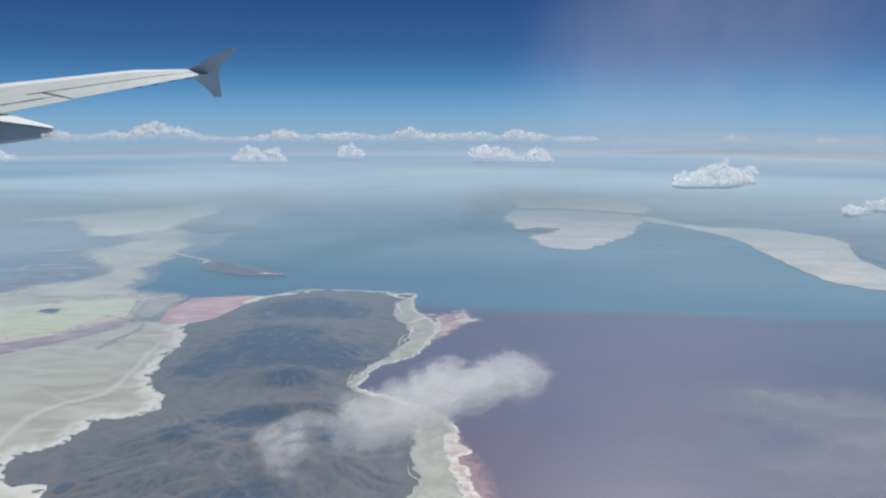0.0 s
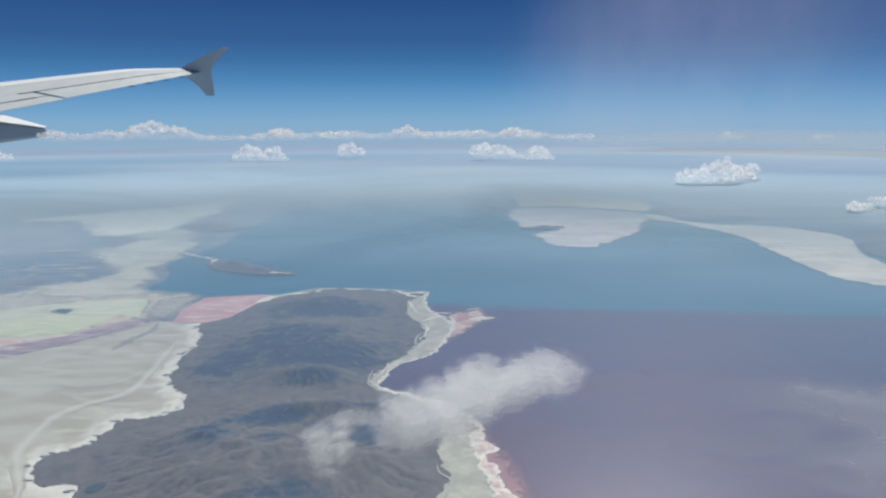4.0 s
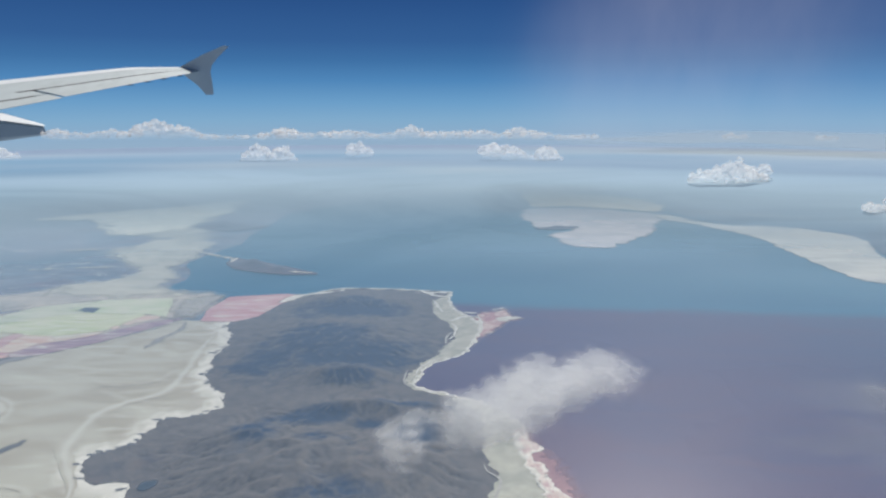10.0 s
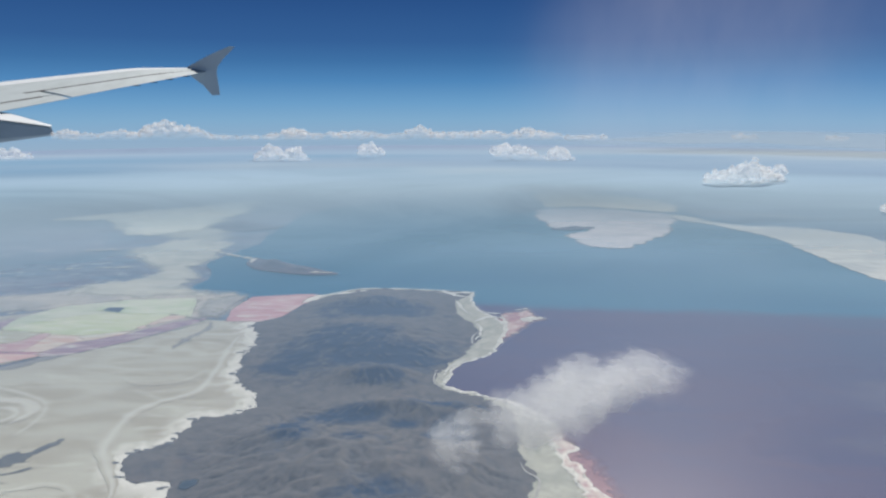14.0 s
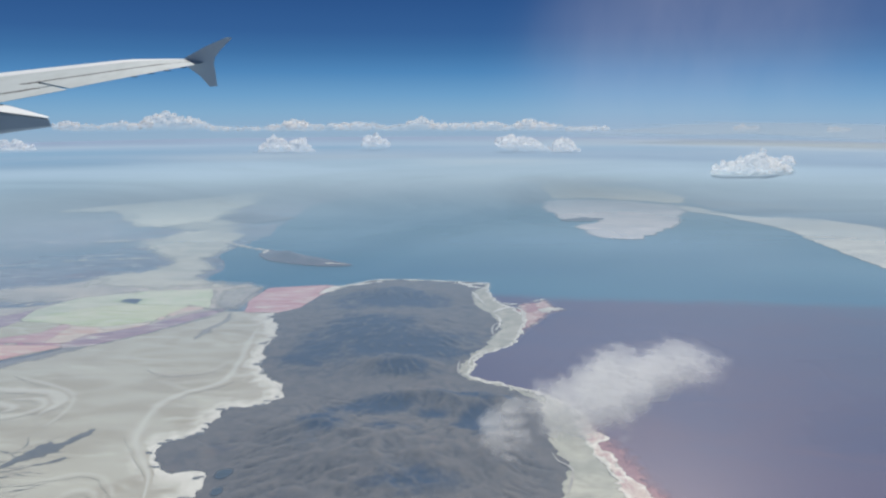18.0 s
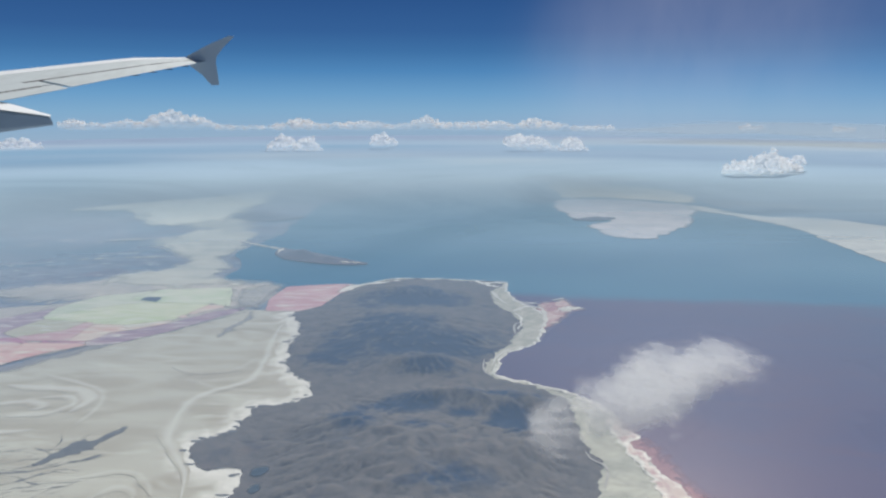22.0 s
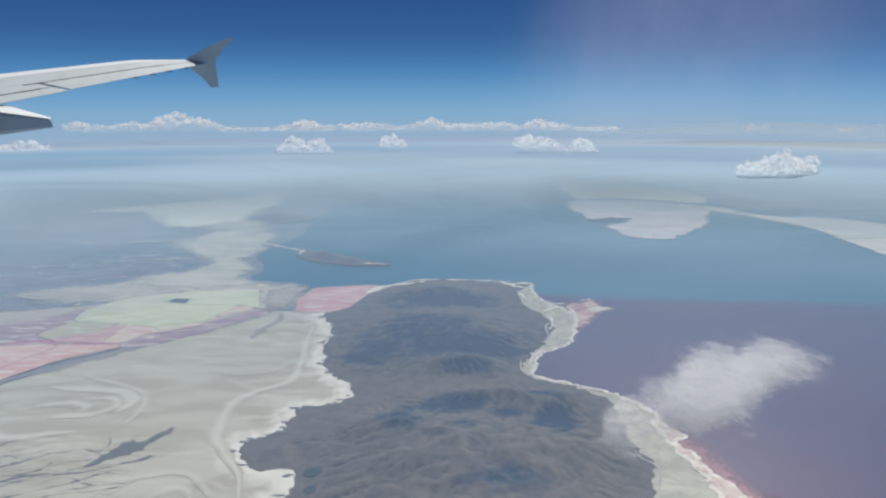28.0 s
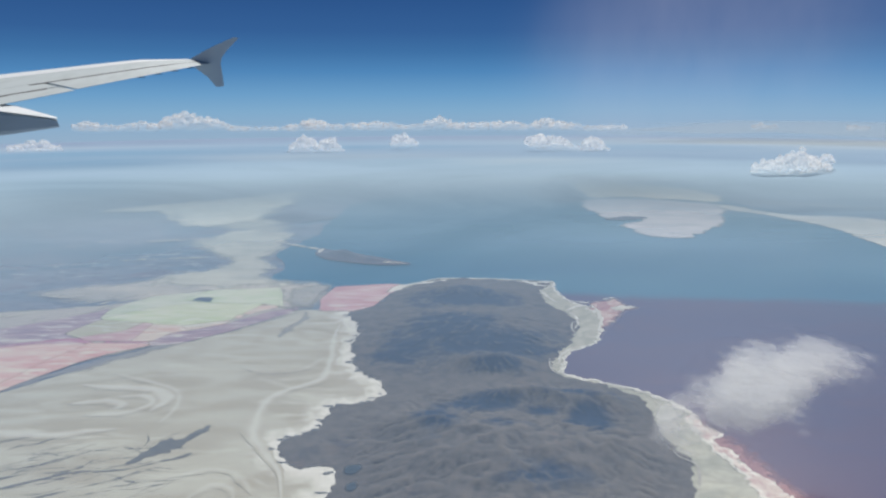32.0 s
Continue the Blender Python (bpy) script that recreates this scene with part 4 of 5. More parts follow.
tagged(flat("settling_basin", corners([(-21.5, 37.35), (-21.3, 37.95), (-20.45, 37.8), (-20.4, 36.85)], 0.1), M_BASIN, 0.026, 0.5), "dark blue rectangular basin among green ponds", "pond", "evaporation ponds", "structure")
DIKES = [[(-22.1, 37.65), (-20.48, 36.7), (-18.5, 36.55), (-17.5, 36.5)], [(-17.35, 39.8), (-16.85, 37.8), (-16.4, 35.85), (-15.2, 35.4)], [(-20.6, 29.95), (-21.98, 28.95), (-22.85, 27.9), (-24.0, 25.65), (-24.7, 23.8)], [(-24.7, 34.0), (-25.4, 31.75), (-24.65, 31.05)],
         [(-19.6, 32.05), (-18.5, 33.0), (-17.75, 34.4)], [(-15.2, 35.35), (-13.9, 35.1), (-12.5, 35.0), (-11.45, 35.3), (-11.2, 35.9)], [(-25.0, 35.9), (-23.95, 38.1), (-21.3, 39.25)], [(-22.4, 33.3), (-20.4, 32.8)], [(-24.3, 34.9), (-22.0, 35.6), (-19.5, 35.2)]]
wedge = [(-11.2, 38.6), (-10.9, 40.1), (-9.8, 40.85), (-7.8, 41.75), (-7.9, 41.1), (-9.7, 40.3), (-10.4, 39.1)]
tagged(flat("salt_fan", ragged(spline(wedge, 0.1), 0.08, 0.9, 43.0, 0.03), feather(M_WHITE, 0.25, 0.3, 1.5), 0.026, 0.2), "white salt wedge at the end of the rose pond", "salt flat", kind="structure")
for i, pts in enumerate(DIKES):
    tagged(ribbon("pond_dike", pts, 0.09 if i not in (2, 5) else 0.16, M_RIDGE, 0.032, 60 + i, 0.1, 0.35), "narrow pale earth dike between ponds", "dike", "pond dikes", "structure")

# ---- far flats and islands ----
FLATS = [("wide pale salt flat edged by blue water", [(7.6, 78.6), (12.3, 79.6), (16.8, 77.6), (20.4, 74.6), (18.6, 66.9), (16.6, 62.4), (13.2, 57.6), (11.1, 55.1), (7.8, 55.5), (7.3, 58.6), (7.6, 62), (9.6, 63.6), (9.8, 65.1), (6.8, 64.8), (6.4, 69), (6.2, 74)], feather(M_SAND_FLAT, 0.45, 2.2, 0.9, 0.97), 0.05, 0.5),
         ("cream sand bar behind the salt flat", [(9.0, 96), (13.9, 98.5), (17.7, 94.3), (22.0, 90), (23.4, 83.5), (21.4, 76.4), (16.8, 78.6), (12.5, 80.8), (7.8, 80.8)], M_SAND_WARM, 0.06, 0.4),
         ("long pale sand spit along the lake", [(20.6, 75), (24.4, 67.2), (28, 66.6), (31.2, 64.2), (33.2, 58.8), (30.0, 51.5), (30.5, 46.0), (33, 40.5), (29, 39.8), (26.1, 41.6), (24.0, 45), (24.0, 52.5), (24.3, 60), (22.4, 66), (19.8, 71)], M_SAND_EDGE, 0.05, 0.35),
         # Low cover and wide soft edges put the haze's fading into these flats.
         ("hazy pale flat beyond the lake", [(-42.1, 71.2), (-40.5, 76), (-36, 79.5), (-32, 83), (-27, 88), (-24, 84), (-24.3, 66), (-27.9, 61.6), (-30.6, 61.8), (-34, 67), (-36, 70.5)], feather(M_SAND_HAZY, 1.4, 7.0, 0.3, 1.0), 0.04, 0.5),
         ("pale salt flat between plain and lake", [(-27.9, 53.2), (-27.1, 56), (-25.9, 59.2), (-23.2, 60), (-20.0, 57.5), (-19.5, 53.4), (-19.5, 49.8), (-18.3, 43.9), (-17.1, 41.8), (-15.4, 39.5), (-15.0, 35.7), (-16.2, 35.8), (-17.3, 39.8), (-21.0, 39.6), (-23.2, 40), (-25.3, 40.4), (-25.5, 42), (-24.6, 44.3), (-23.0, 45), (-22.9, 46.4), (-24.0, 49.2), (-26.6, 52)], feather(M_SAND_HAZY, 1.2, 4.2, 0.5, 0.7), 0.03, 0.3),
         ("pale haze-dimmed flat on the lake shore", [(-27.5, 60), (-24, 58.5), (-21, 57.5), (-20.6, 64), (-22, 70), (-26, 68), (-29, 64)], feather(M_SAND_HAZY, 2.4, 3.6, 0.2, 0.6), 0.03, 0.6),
         ("pale sandy ground between two ponds", [(-16.2, 36.2), (-16.6, 39.7), (-14.5, 40.5), (-14.6, 37.3), (-14.6, 35.6), (-15.4, 35.6)], feather(soil("pan_mud", (0.44, 0.42, 0.38), (0.34, 0.34, 0.32), 0.4), 0.5, 0.7, 0.8), 0.03, 0.1),
         # Cream haze past the sand bar, put in as a warm pale sheet.
         ("warm pale flat on the far shore", [(-4, 98), (4, 97), (9, 96), (20, 98), (26, 104), (20, 110), (4, 108), (-6, 103)], feather(M_SAND_WARM, 2.5, 5.0, 0.2, 0.85), 0.04, 1.0)]
for i, (label, pts, m, z, jag) in enumerate(FLATS):
    tagged(flat("ground_flat", ragged(spline(pts, 0.25), jag, 0.35, 120.0 + i, 0.1), m, z, 0.9), label, "salt flat", "far flats", "structure")
STREAKS = [([(-31, 54.5), (-28, 55.2), (-25.5, 55.4)], 0.9), ([(-30, 47.5), (-27.0, 48.2), (-24, 48.3)], 0.5), ([(-19.5, 53.0), (-17.6, 51.6), (-16.2, 50.6)], 0.5), ([(-30.3, 38.5), (-28.5, 38.0), (-27.5, 38.9)], 0.5),
           ([(-26.26, 37.81), (-26.11, 38.31), (-25.9, 38.82)], 0.35), ([(-25.85, 35.46), (-25.61, 36.05), (-25.1, 36.42)], 0.35), ([(-26.32, 34.75), (-25.88, 35.1), (-25.42, 35.3)], 0.35), ([(-28.22, 33.58), (-28.01, 33.97), (-27.64, 34.17)], 0.35), ([(-26.15, 36.53), (-25.83, 36.99), (-25.69, 37.14)], 0.35), ([(-24.44, 37.27), (-24.13, 38.08), (-23.5, 38.75)], 0.35), ([(-20.8, 53.98), (-19.58, 53.28), (-18.32, 52.28)], 0.35), ([(-23.3, 57.6), (-22.4, 57.93), (-21.47, 56.78)], 0.35),
           ([(-31.5, 34.6), (-29.8, 34.4), (-28.9, 35.0)], 0.4), ([(-27.2, 36.6), (-25.4, 38.0), (-23.4, 39.5)], 0.3), ([(22.0, 90), (30, 86), (38, 84)], 3.0), ([(23, 78), (34, 72), (44, 70)], 1.6)]
for i, (pts, w) in enumerate(STREAKS):
    tagged(ribbon("salt_streak", pts, w, feather(M_SAND, 0.45 * w, 0.6 * w, 0.6, 0.8), 0.05, 140 + i, 0.2, 0.8), "thin pale salt streak on the hazy plain", "salt streak", "salt streaks", "structure")
ISLES = [("dark low island in the blue lake with pale beaches", [(-16.9, 51.4), (-16.6, 48.6), (-15.0, 47.0), (-12.6, 45.9), (-10.2, 45.9), (-11.6, 47.4), (-13.6, 49.2), (-15.2, 50.2)], [(-14.6, 48.6, 1.6, 1.4, 0.35), (-12.6, 47.0, 1.2, 0.7, 0.18)], 0.2),
         ("dark hazy island beside the far sand", [(1.9, 85.5), (4.4, 91), (7.6, 92.5), (8.4, 90), (8.2, 81), (5.2, 76.5), (3.0, 80)], [(5.6, 85, 2.4, 6, 1.1)], 0.5),
         ("faint dark island near the far shore", [(-24.6, 66.3), (-22.3, 68.7), (-18, 66.6), (-20.8, 63.8)], [(-21.4, 66.3, 2, 1.6, 0.4)], 0.4),
         ("dark rock outcrop on the salt flat", [(6.4, 64.6), (8.8, 66.0), (10.6, 65.6), (9.4, 64.2), (7.8, 63.9)], [(8.4, 65, 1.4, 0.7, 0.25)], 0.3),
         ("dark hilly shore behind the sand spit", [(31, 50.5), (33, 58), (40, 66), (60, 70), (70, 50), (50, 41), (36, 42)], [(42, 56, 6, 6, 0.9), (52, 52, 7, 6, 1.0)], 0.8)]
for i, (label, pts, hills, sp) in enumerate(ISLES):
    tagged(upland("island", ragged(spline(pts, 0.15), 0.22, 0.5, 160.0 + i, 0.08), hills, sp, 0.75 * sp, 20.0 + i, M_FAR_ROCK if i == 1 else M_ROCK, 0.06, 0.02)[0], label, "island", "islands", "structure")
tagged(ribbon("island_beach", [(-16.7, 51.2), (-16.75, 50.2), (-16.5, 49.2)], 0.25, M_SAND, 0.07, 171, 0.1, 0.6), "pale beach on the dark island", "beach", "island beaches", "structure")
tagged(ribbon("island_beach", [(-12.9, 47.0), (-11.8, 46.4), (-10.4, 46.0)], 0.22, M_SAND, 0.10, 172, 0.1, 0.6), "pale beach on the dark island", "beach", "island beaches", "structure")
MOUNTAINS = [[(-40, 140), (-20, 128), (6, 130), (14, 150), (-16, 168)], [(26, 118), (44, 104), (66, 108), (60, 128), (38, 132)], [(-110, 120), (-84, 104), (-60, 110), (-64, 130), (-92, 140)]]
for i, pts in enumerate(MOUNTAINS):
    c = [sum(v) / 5 for v in zip(*pts)]
    tagged(upland("mountain", ragged(spline(pts, 0.8), 1.5, 0.1, 180.0 + i, 0.3), [(c[0], c[1], 16, 11, 1.6)], 1.2, 0.7, 30.0 + i, M_ROCK, 0.06, 0.05)[0], "blue hazy mountain range beyond the lake", "mountain", "far mountains", "structure")


# ---- clouds ----
def heaped(low, high, most, scale, torn_by=0.9):
    """Solid above, thinning to nothing towards the base."""
    def cover(k):
        up = k.xyz()[2]
        n = k.math("MULTIPLY", k.math("SUBTRACT", k.noise(scale, 6, 0.62, 0.4), 0.5), torn_by * (high - low))
        return k.ramp(k.math("ADD", up, n), low, high, 0.0, most)
    return cover


M_CLOUD = cloud_material("cloud", heaped(-1.0, 0.8, 0.30, 1.3, 1.6), (0.98, 0.96, 0.93))
M_CLOUD_FAR = cloud_material("cloud_far", heaped(-1.6, 1.8, 0.32, 0.16, 0.9), (0.92, 0.88, 0.83))


def billow(name, parent, me, material, voxel, size):
    """The skin of a cloud: the welded heap, roughened at three sizes."""
    ob = new(name, me)
    ob.data.materials.append(material)
    ob.parent = parent
    rm = ob.modifiers.new("weld", "REMESH")
    rm.mode, rm.voxel_size, rm.use_smooth_shade = "VOXEL", voxel, True
    for scale, amount in ((0.9, 0.55), (0.38, 0.30), (0.15, 0.12)):
        tex = bpy.data.textures.new("billow", "CLOUDS")
        tex.noise_scale, tex.noise_depth = scale * size, 4
        dm = ob.modifiers.new("billow", "DISPLACE")
        dm.texture, dm.strength, dm.mid_level, dm.texture_coords = tex, amount * size, 0.5, "LOCAL"
    return ob


def cumulus(lobes, seed, material, label, knobs=12, flatten=0.8, wide=1.0, group="cumulus clouds"):
    """A heap of billows round a few main lobes, given by their middles and radii, knobbly above and ragged below."""
    rnd = random.Random(seed)
    mid = Vector([sum(q[i] for q in lobes) / len(lobes) for i in range(3)])
    size = sum(q[3] for q in lobes) / len(lobes)
    bm = bmesh.new()
    for x, y, z, r in lobes:
        at_place = Vector((x, y, z)) - mid
        bmesh.ops.create_icosphere(bm, subdivisions=2, radius=1.0, matrix=Matrix.LocRotScale(at_place, None, (0.95 * wide * r, 0.75 * r, 0.62 * flatten * r)))
        for _ in range(knobs):
            turn, up = rnd.uniform(0, 2 * math.pi), rnd.uniform(-0.25, 1.0)
            flat_r = math.sqrt(max(0.0, 1 - up * up))
            q = at_place + Vector((math.cos(turn) * flat_r * r * wide, math.sin(turn) * flat_r * r * 0.75, up * r * 0.62 * flatten))
            k = r * rnd.uniform(0.16, 0.42)
            bmesh.ops.create_icosphere(bm, subdivisions=1, radius=1.0, matrix=Matrix.LocRotScale(q, None, (k * 1.2 * wide ** 0.5, k, k * flatten)))
    me = bpy.data.meshes.new("billow")
    bm.to_mesh(me)
    bm.free()
    thing = new("cumulus_cloud")
    thing.location = mid
    billow("cloud_body", thing, me, material, size * 0.075, size)
    return tagged(thing, label, "cloud", group)


NEAR_HEAPS = [[(-28.2, 106, 3.55, 1.7), (-26.9, 106, 3.2, 1.0), (-24.6, 106, 3.65, 1.4), (-30.2, 106, 2.5, 0.9), (-22.9, 106, 2.9, 0.6)],
              [(-14.4, 112, 4.1, 1.2), (-13.1, 112, 3.5, 1.0), (-15.4, 112, 3.3, 0.7)],
              [(4.8, 106, 4.3, 1.0), (6.4, 106, 4.0, 1.4), (8.3, 106, 3.4, 1.5), (10.3, 106, 2.9, 1.2)],
              [(13.8, 106, 3.5, 1.4), (15.0, 106, 2.9, 0.9), (12.3, 106, 2.7, 0.5)],
              [(24.3, 73, 3.3, 1.0), (25.3, 73, 3.1, 1.0), (26.2, 73, 3.2, 1.4), (27.0, 73, 2.6, 1.1), (27.6, 73, 3.6, 1.4), (28.8, 74, 3.7, 1.2), (29.6, 74, 3.1, 1.4), (30.9, 75, 2.9, 1.0), (32.2, 75, 2.7, 0.6), (33.0, 75, 2.6, 0.35)],
              [(31.6, 75, 4.0, 0.7), (30.6, 75, 3.6, 0.8)], [(28.9, 75, 5.1, 0.35), (28.0, 75, 4.9, 0.2)],
              [(32.8, 58, 2.4, 0.55), (33.6, 58, 2.1, 0.6), (34.6, 58, 1.7, 0.6), (36.0, 58, 1.6, 0.7), (37.2, 58, 1.7, 0.7)], [(34.8, 59, 2.75, 0.4), (35.8, 59, 2.7, 0.6), (36.9, 59, 2.7, 0.5)],
              [(-84.0, 130, 1.5, 1.5), (-81.4, 130, 1.7, 1.5), (-79.0, 130, 2.1, 1.3), (-76.9, 130, 1.7, 0.9)]]
for i, lobes in enumerate(NEAR_HEAPS):
    cumulus(lobes, 40 + i, M_CLOUD, "small bright white cumulus cloud over the hazy plain", 16, 1.2)
# The bank on the horizon: its crest, as places along it and heights, is heaped up lobe by lobe.
CREST = [(-112, 2.7), (-107, 4.2), (-102, 3.4), (-97, 3.6), (-92, 4.0), (-88, 3.7), (-84, 4.6), (-79.5, 6.4), (-76, 4.6), (-72.8, 5.4), (-69, 3.6), (-62, 2.9), (-54, 2.9), (-50, 3.3), (-43.5, 4.4), (-39, 3.3), (-33, 3.6), (-25, 3.9), (-19, 3.1),
         (-13, 3.8), (-9.4, 4.9), (-5, 3.6), (0, 3.6), (6, 3.8), (11, 3.9), (15, 3.2), (20.5, 4.5), (26, 3.5), (33, 2.6), (41, 3.2), (48, 2.6)]
rnd = random.Random(8)
far_lobes, x = [], -108.5
while x < 46:
    top = np.interp(x, [q for q, _ in CREST], [q for _, q in CREST]) + 0.25 * noise.noise(Vector((x * 0.7, 3, 1)))
    r = max(0.7, (top - 1.9) / 1.5)
    far_lobes.append((x, 203 + rnd.uniform(-2, 2), 1.7 + 0.55 * (top - 1.9) + rnd.uniform(-0.1, 0.1), r))
    x += (0.85 + rnd.random() * 0.5) * max(1.1, r)
start = 0
for size in [9] * (len(far_lobes) // 9):
    cumulus(far_lobes[start:start + size], 70 + start, M_CLOUD_FAR, "distant cream-white cumulus bank on the horizon", 14, 1.35, 1.25, "horizon clouds")
    start += size
for i, lobes in enumerate([[(80.0, 205, 2.3, 1.3), (83.5, 205, 2.2, 1.0)], [(105.6, 205, 1.8, 1.2), (109.0, 205, 1.7, 1.0)]]):
    cumulus(lobes, 170 + i, M_CLOUD_FAR, "faint cream cloud scrap on the horizon", 10, 1.0, 1.6, "horizon clouds")


def leaf(name, thing, z, length, width, nx, ny, cover, material, swell=0.12):
    """One drifting leaf of a thin cloud: only as much of it as the cover leaves."""
    verts, thick = [], []
    for j in range(ny + 1):
        for i in range(nx + 1):
            x, y = (i / nx - 0.5) * length, (j / ny - 0.5) * width
            up = z + swell * noise.fractal(Vector((x * 0.8, y * 0.8, 9 * z)), 0.8, 2.1, 4)
            verts.append((x, y, up))
            thick.append(cover(x, y, up))
    faces = []
    for j in range(ny):
        for i in range(nx):
            a = j * (nx + 1) + i
            f = (a, a + 1, a + nx + 2, a + nx + 1)
            if max(thick[q] for q in f) > 0.0:
                faces.append(f)
    kept = sorted({q for f in faces for q in f})
    at = {q: i for i, q in enumerate(kept)}
    ob = mesh_object(name, [verts[q] for q in kept], [tuple(at[q] for q in f) for f in faces], material, thing, True)
    ob.data.attributes.new("cover", "FLOAT", "POINT").data.foreach_set("value", [thick[q] for q in kept])
    return ob


def smooth(t):
    t = min(1.0, max(0.0, t))
    return t * t * (3 - 2 * t)


# The drifting cloud's lobes: middle, half width and half depth, weight. Scraps have come off its thin end.
LOBES = [(1.75, 1.20, 0.80, 1.00, 0.95), (0.80, 0.95, 0.95, 1.10, 0.95), (-0.25, 0.45, 0.95, 1.05, 0.95), (0.70, 0.05, 0.70, 0.75, 0.75), (-1.10, -0.65, 0.90, 0.80, 1.0), (-0.25, -1.10, 0.80, 0.65, 0.85),
         (-1.75, -1.45, 0.62, 0.55, 1.0), (-1.05, -1.95, 0.68, 0.50, 0.9), (-2.25, -2.05, 0.42, 0.40, 0.95), (-1.55, -2.45, 0.45, 0.32, 0.5), (-3.05, -2.1, 0.30, 0.40, 1.0), (-3.45, -2.65, 0.32, 0.50, 1.05), (-2.95, -2.95, 0.30, 0.32, 0.7), (-2.75, -3.75, 0.24, 0.28, 0.6), (-0.8, -3.1, 0.25, 0.2, 0.45)]


def torn(x, y, z):
    """Dense and rounded at one end, torn to scraps at the other, with knobbly edges."""
    wx, wy = 0.20 * noise.noise(Vector((1.3 * x, 0.9 * y, 3 + z))), 0.28 * noise.noise(Vector((1.3 * x, 0.9 * y, 13 + z)))
    s = sum(w * math.exp(-1.1 * (((x + wx - cx) / rx) ** 2 + ((y + wy - cy) / ry) ** 2)) for cx, cy, rx, ry, w in LOBES)
    if s < 0.06:
        return 0.0
    b, f, amp = 0.0, 0.9, 0.5
    for i in range(5):
        b += amp * (1.0 - 3.0 * abs(noise.noise(Vector(((x + wx) * f, (y + wy) * 0.42 * f, 5.0 + 3 * i + 0.8 * z)))))
        f, amp = f * 2.0, amp * 0.55
    g = noise.fractal(Vector((x * 1.1, y * 0.5, 21 + 0.7 * z)), 0.8, 2.1, 5)
    body = min(1.0, max(0.0, (x + 2.2) / 3.2))
    return smooth((min(s, 1.15) - 0.30 + 0.55 * g + 0.50 * b - 0.25 * abs(z)) / 0.95) * (0.85 + 0.15 * body)


def sheer(x, y, z):
    f = noise.fractal(Vector((x * 0.25, y * 0.5, 3)), 0.8, 2.1, 6)
    return smooth(1.15 - (x / 9.0) ** 2 - (y / 4.2) ** 2 + 0.5 * f)


def covered(fine, most, long=0.36, mixed=1.1, turn=60.5):
    """The leaf's own cover, broken up by fine noise."""
    def cover(k):
        att = k.n.new("ShaderNodeAttribute")
        att.attribute_name = "cover"
        n = k.math("MULTIPLY", k.math("SUBTRACT", k.noise(fine, 7, 0.62, 0.3, k.moved((1.0, long, 1.0), 0, k.moved((1, 1, 1), turn))), 0.5), mixed)
        edge_fade = k.math("MULTIPLY", n, k.ramp(att.outputs["Fac"], 0.0, 0.3))
        return k.ramp(k.math("ADD", att.outputs["Fac"], edge_fade), 0.02, 1.0, 0.0, most)
    return cover


M_TORN = cloud_material("torn_cloud", covered(2.2, 0.40, 0.40, 1.2, 0.0), (0.86, 0.88, 0.89))
M_VEIL = cloud_material("grey_veil", covered(0.35, 0.46), (0.58, 0.61, 0.61))
drifting = new("drifting_cloud")
drifting.matrix_world = pose(0.0, 16.0, 3.85)
for z in (-0.34, -0.12, 0.12, 0.34):
    leaf("cloud_leaf", drifting, z, 9.0, 9.4, 170, 150, torn, M_TORN, 0.05)
tagged(drifting, "torn white cloud drifting over peninsula and pink water", "cloud")
# A sheer grey sheet above the bay's near water.
veil = new("grey_veil")
veil.matrix_world = pose(11.6, 10.4, 5.0, 0, 0, -6)
leaf("cloud_leaf", veil, 0.0, 22.0, 11.0, 80, 44, sheer, M_VEIL, 0.2)
tagged(veil, "thin grey veil over the pink lake", "cloud")


def layered(x, y, z):
    """Long drawn-out sheets with gaps."""
    f = noise.fractal(Vector((x * 0.022, y * 0.03, 5)), 0.8, 2.1, 6)
    return smooth((1.05 - (x / 80.0) ** 2 - (y / 62.0) ** 2 + 0.8 * f) * 1.1)


M_DECK = cloud_material("deck_cloud", covered(0.02, 0.30, 0.5, 0.7), (0.62, 0.635, 0.63))
deck = new("stratus_deck")
deck.matrix_world = pose(98.0, 178.0, 2.9, 0, 0, -22)
leaf("cloud_leaf", deck, 0.0, 170.0, 130.0, 90, 70, layered, M_DECK, 0.06)
tagged(deck, "thin cream layer of cloud along the horizon", "cloud")

# ---- the wing ----
# The wing flies along with the eye: it stands enlarged and as many times farther off, so that it keeps its bearing.
WING_SCALE, WING_EYE, WING_LOW = 130.0, Vector((-4.0, -0.25, 10.4)), 0.0008
LE_TABLE = [(-1.0, -0.006), (-0.5876, 0.0346), (-0.5017, 0.0434), (-0.41, 0.0526), (-0.342, 0.0532), (-0.30, 0.0532)]
TE_TABLE = [(-1.0, -0.080), (-0.5927, -0.0025), (-0.4933, 0.0150), (-0.402, 0.0317), (-0.340, 0.0427), (-0.3112, 0.0478)]


def bearing(across, up, out):
    return WING_EYE + WING_SCALE * Vector((across * out, out, (up - WING_LOW) * out))


def edge(out, table, tip, sweep):
    across = (tip - sweep * (22.0 - out)) / out
    up = np.interp(across, [a for a, _ in table], [b for _, b in table]) - WING_LOW
    return Vector((across * out, out, up * out))


def chord_point(out, f, lift=0.0):
    """A point of the wing at a distance outboard and a share of the chord from the leading edge."""
    a, b = edge(out, LE_TABLE, -7.52, 0.51), edge(out, TE_TABLE, -6.85, 0.30)
    p = a.lerp(b, f)
    p.z += lift
    return WING_EYE + WING_SCALE * p


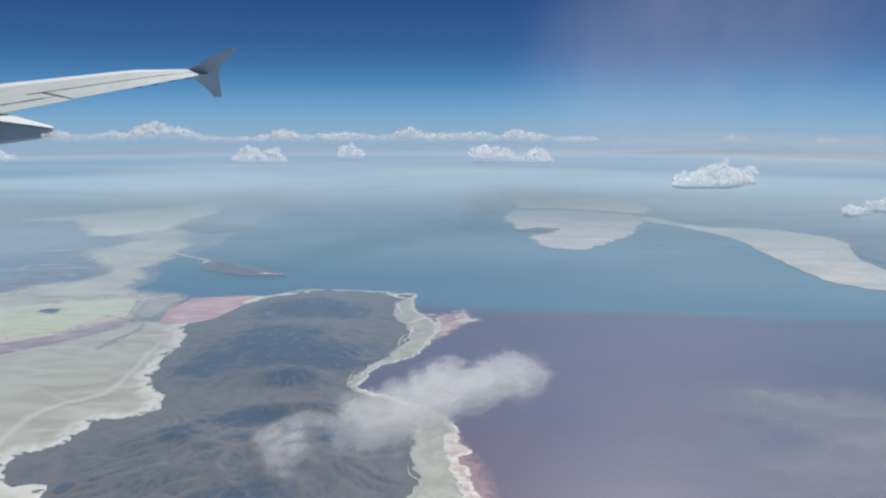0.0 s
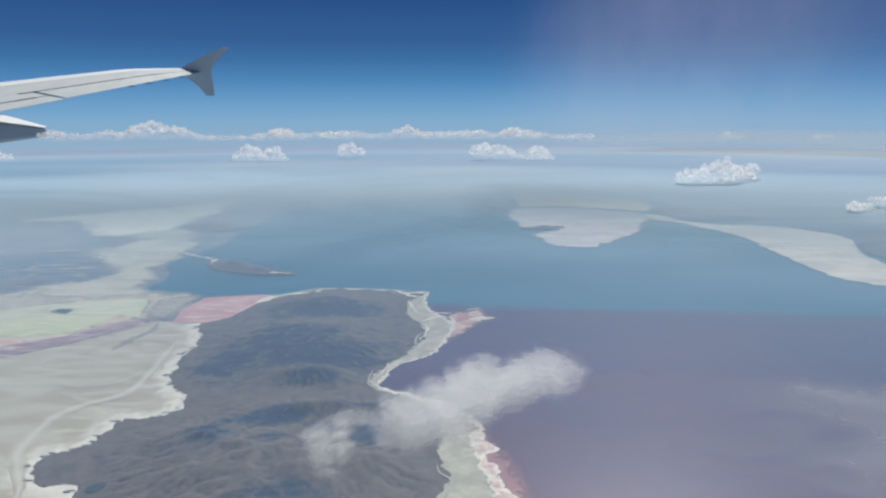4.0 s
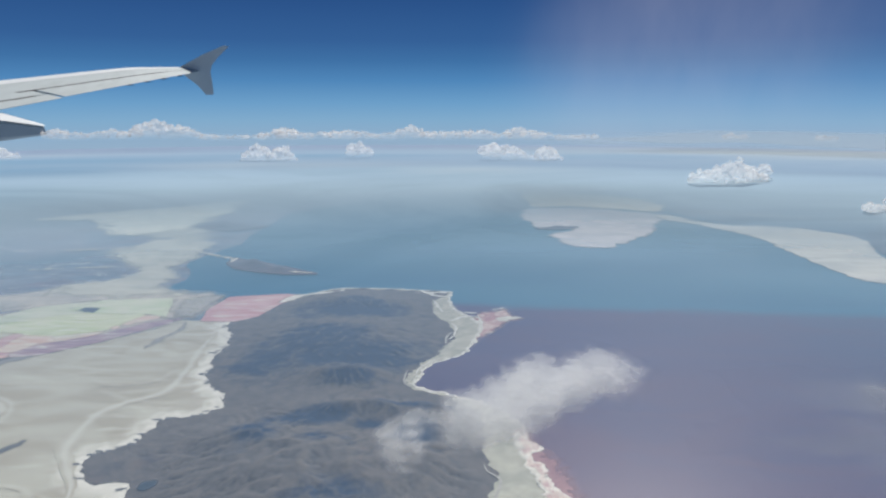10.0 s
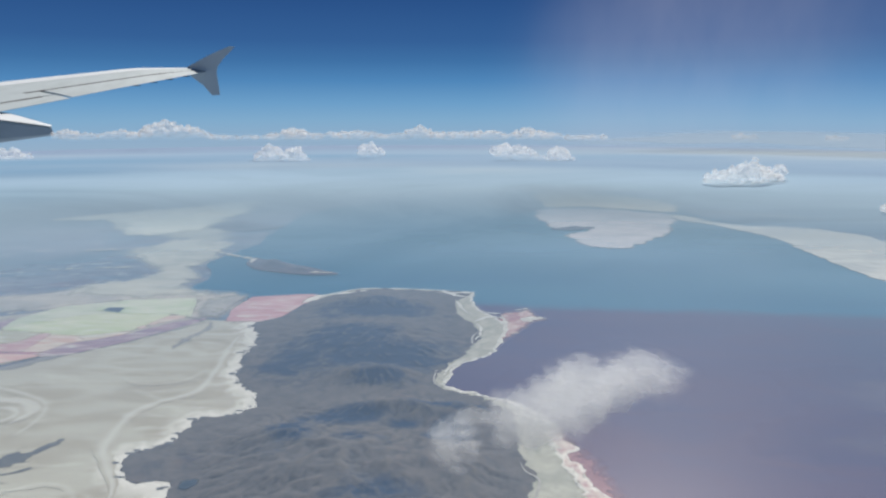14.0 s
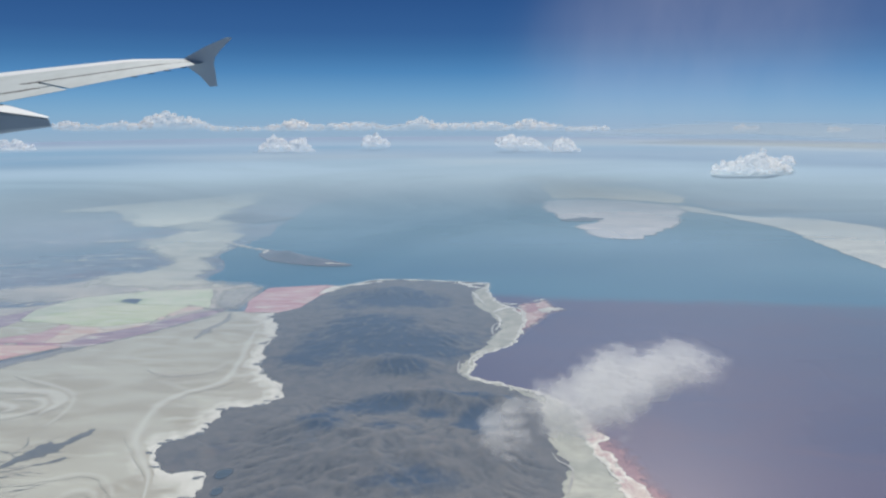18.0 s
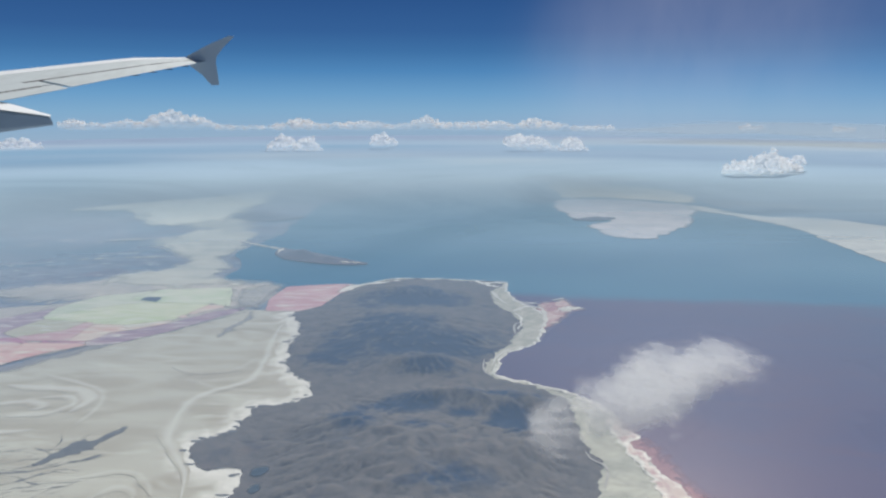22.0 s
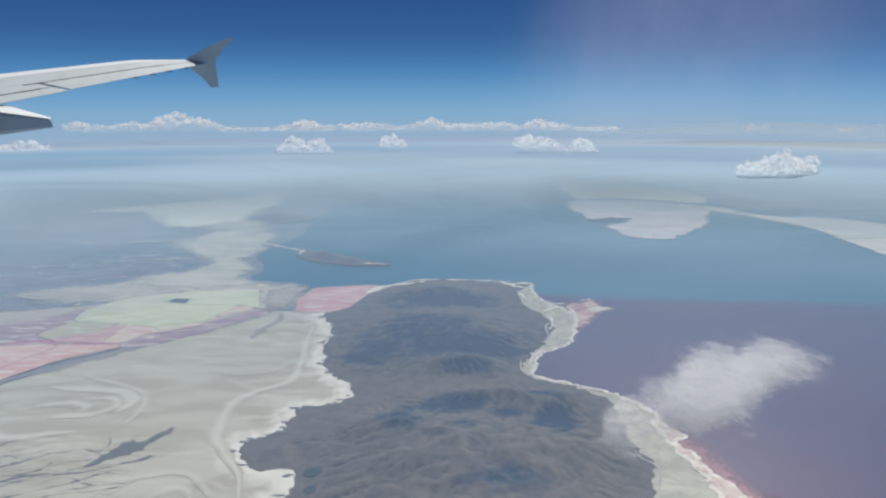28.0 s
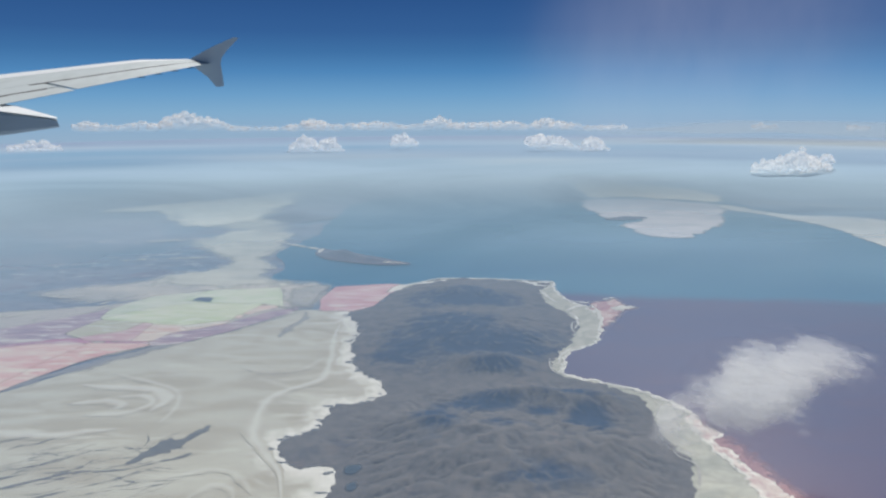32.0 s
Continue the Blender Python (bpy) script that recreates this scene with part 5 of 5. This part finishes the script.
def panel(stations, f0, f1, thick0, thick1, steps=5, crown=0.05):
    """A lofted piece of the wing between two shares of the chord, closed all round."""
    bm = bmesh.new()
    rows = []
    for out in stations:
        c = (edge(out, TE_TABLE, -6.85, 0.30) - edge(out, LE_TABLE, -7.52, 0.51)).length
        ring = []
        for i in range(steps + 1):
            f = f0 + (f1 - f0) * i / steps
            ring.append(chord_point(out, f, crown * c * math.sin(math.pi * min(1, f)) ** 0.7 * 0.25))
        for i in range(steps, -1, -1):
            f = f0 + (f1 - f0) * i / steps
            ring.append(chord_point(out, f, -(thick0 + (thick1 - thick0) * i / steps) * c))
        rows.append([bm.verts.new(p) for p in ring])
    n = len(rows[0])
    for a, b in zip(rows, rows[1:]):
        for i in range(n):
            bm.faces.new((a[i], a[(i + 1) % n], b[(i + 1) % n], b[i]))
    bm.faces.new(rows[0])
    bm.faces.new(rows[-1][::-1])
    bmesh.ops.recalc_face_normals(bm, faces=bm.faces)
    return bm


def plate(points, thick):
    """A thin shaped plate with a chamfered rim, from bearings and distance outboard."""
    bm = bmesh.new()
    front = [bm.verts.new(bearing(a, u, o)) for a, u, o in points]
    mid = Vector((0, 0, 0))
    for v in front:
        mid += v.co / len(front)
    back = [bm.verts.new(bearing(a, u, o + thick).lerp(mid, 0.02)) for a, u, o in points]
    bm.faces.new(front)
    bm.faces.new(back[::-1])
    for i in range(len(front)):
        j = (i + 1) % len(front)
        bm.faces.new((front[i], back[i], back[j], front[j]))
    bmesh.ops.recalc_face_normals(bm, faces=bm.faces)
    return bm


M_WING = paint("wing_paint", (0.425, 0.475, 0.485), 0.4, 0.5)
# Paler than the wing paint, for the leading edge and fairing top.
M_WING_EDGE = paint("pale_edge_paint", (0.66, 0.69, 0.70), 0.1, 0.45)
M_FENCE = paint("fence_paint", (0.52, 0.53, 0.53), 0.15)
M_FAIRING = paint("fairing_paint", (0.42, 0.43, 0.43), 0.3)
M_SEAL = paint("dark_seal", (0.05, 0.05, 0.055), 0.1, 0.6)
wing = new("aircraft_wing")
wing.location = chord_point(15, 0.5)
bpy.context.view_layer.update()
tagged(wing, "light grey airliner wing with an upswept tip fence", "wing")
ALL = [12.0 + 0.5 * i for i in range(21)]


def wing_part(name, bm, material, label="", parent=None):
    ob = part(name, bm, material, None, label)
    ob.parent = parent or wing
    ob.matrix_parent_inverse = wing.matrix_world.inverted()
    return ob


wing_part("leading_edge", panel(ALL, 0.0, 0.20, 0.0, 0.03), M_WING_EDGE, "bright pale leading edge")
wing_part("wing_box", panel(ALL, 0.206, 0.60, 0.03, 0.04), M_WING)
wing_part("gap_seal", panel([o for o in ALL if o >= 16.5], 0.59, 0.64, -0.012, -0.004, 2), M_SEAL, "dark seal between wing and control surfaces")
wing_part("aileron", panel([16.95, 17.5, 18, 19, 20, 21, 21.7], 0.62, 1.0, 0.03, 0.004), M_WING)
wing_part("spoiler", panel([12.0, 13, 14, 15, 16.0, 16.82], 0.603, 0.815, 0.03, 0.02), M_WING)
wing_part("flap_seal", panel([12.0, 13, 14, 15, 16.0, 16.5], 0.81, 0.85, -0.010, -0.004, 2), M_SEAL, "dark seal between spoiler and flap")
wing_part("outboard_flap", panel([12.0, 13, 14, 15, 16.0, 16.82], 0.835, 1.03, 0.02, 0.004), M_WING)
wing_part("wing_tip", panel([21.74, 22.0], 0.60, 0.98, 0.03, 0.004), M_WING)
fence = [(-0.3390, 0.0515, 22), (-0.3363, 0.0546, 22), (-0.3080, 0.0690, 22), (-0.2795, 0.0808, 22), (-0.2722, 0.0800, 22), (-0.2880, 0.0655, 22), (-0.2965, 0.0551, 22), (-0.2985, 0.0470, 22), (-0.2970, 0.0330, 22), (-0.2958, 0.0176, 22),
         (-0.306, 0.0169, 22), (-0.3170, 0.0300, 22), (-0.3327, 0.0419, 22)]
wing_part("wingtip_fence", plate(fence, 0.10), M_FENCE, "dark grey arrow-shaped wingtip fence")
for a, u in ((-0.340, 0.0424), (-0.362, 0.0385), (-0.384, 0.0346), (-0.407, 0.0305)):
    out = 13.45 / (0.3 - a)
    wing_part("static_wick", plate([(a - 0.004, u + 0.001, out), (a + 0.006, u - 0.0004, out), (a + 0.006, u - 0.0011, out), (a - 0.004, u - 0.0012, out)], 0.03), M_SEAL, "thin dark static discharge wick")


def canoe(points_top, points_low, out, wide):
    """A boat-shaped fairing under the flap."""
    bm = bmesh.new()
    rows = []
    for i, ((a0, u0), (a1, u1)) in enumerate(zip(points_top, points_low)):
        ring = []
        for j in range(10):
            w = 2 * math.pi * j / 10
            c, d = math.cos(w), math.sin(w)
            s = 0.5 + 0.5 * math.copysign(abs(c) ** 0.35, c)
            ring.append(bm.verts.new(bearing(a1 + (a0 - a1) * s, u1 + (u0 - u1) * s, out + wide * math.copysign(abs(d) ** 0.35, d))))
        rows.append(ring)
    for p, q in zip(rows, rows[1:]):
        for j in range(10):
            bm.faces.new((p[j], p[(j + 1) % 10], q[(j + 1) % 10], q[j]))
    bm.faces.new(rows[0])
    bm.faces.new(rows[-1][::-1])
    bmesh.ops.recalc_face_normals(bm, faces=bm.faces)
    return bm


fairing = wing_part("flap_fairing", canoe([(-0.72, 0.004), (-0.5935, -0.0143), (-0.5262, -0.0244)], [(-0.72, -0.056), (-0.5973, -0.0459), (-0.5228, -0.0358)], 14.6, 0.25), M_FAIRING, "dark grey boat-shaped flap track fairing")
top = [(-0.735, 0.0040, 14.3), (-0.5960, -0.0146, 14.3), (-0.5262, -0.0240, 14.3), (-0.5245, -0.0222, 15.2), (-0.5783, -0.0070, 15.2), (-0.72, 0.0150, 15.2)]
wing_part("fairing_top", plate(top, 0.05), M_WING_EDGE, "pale upper skin of the flap fairing")
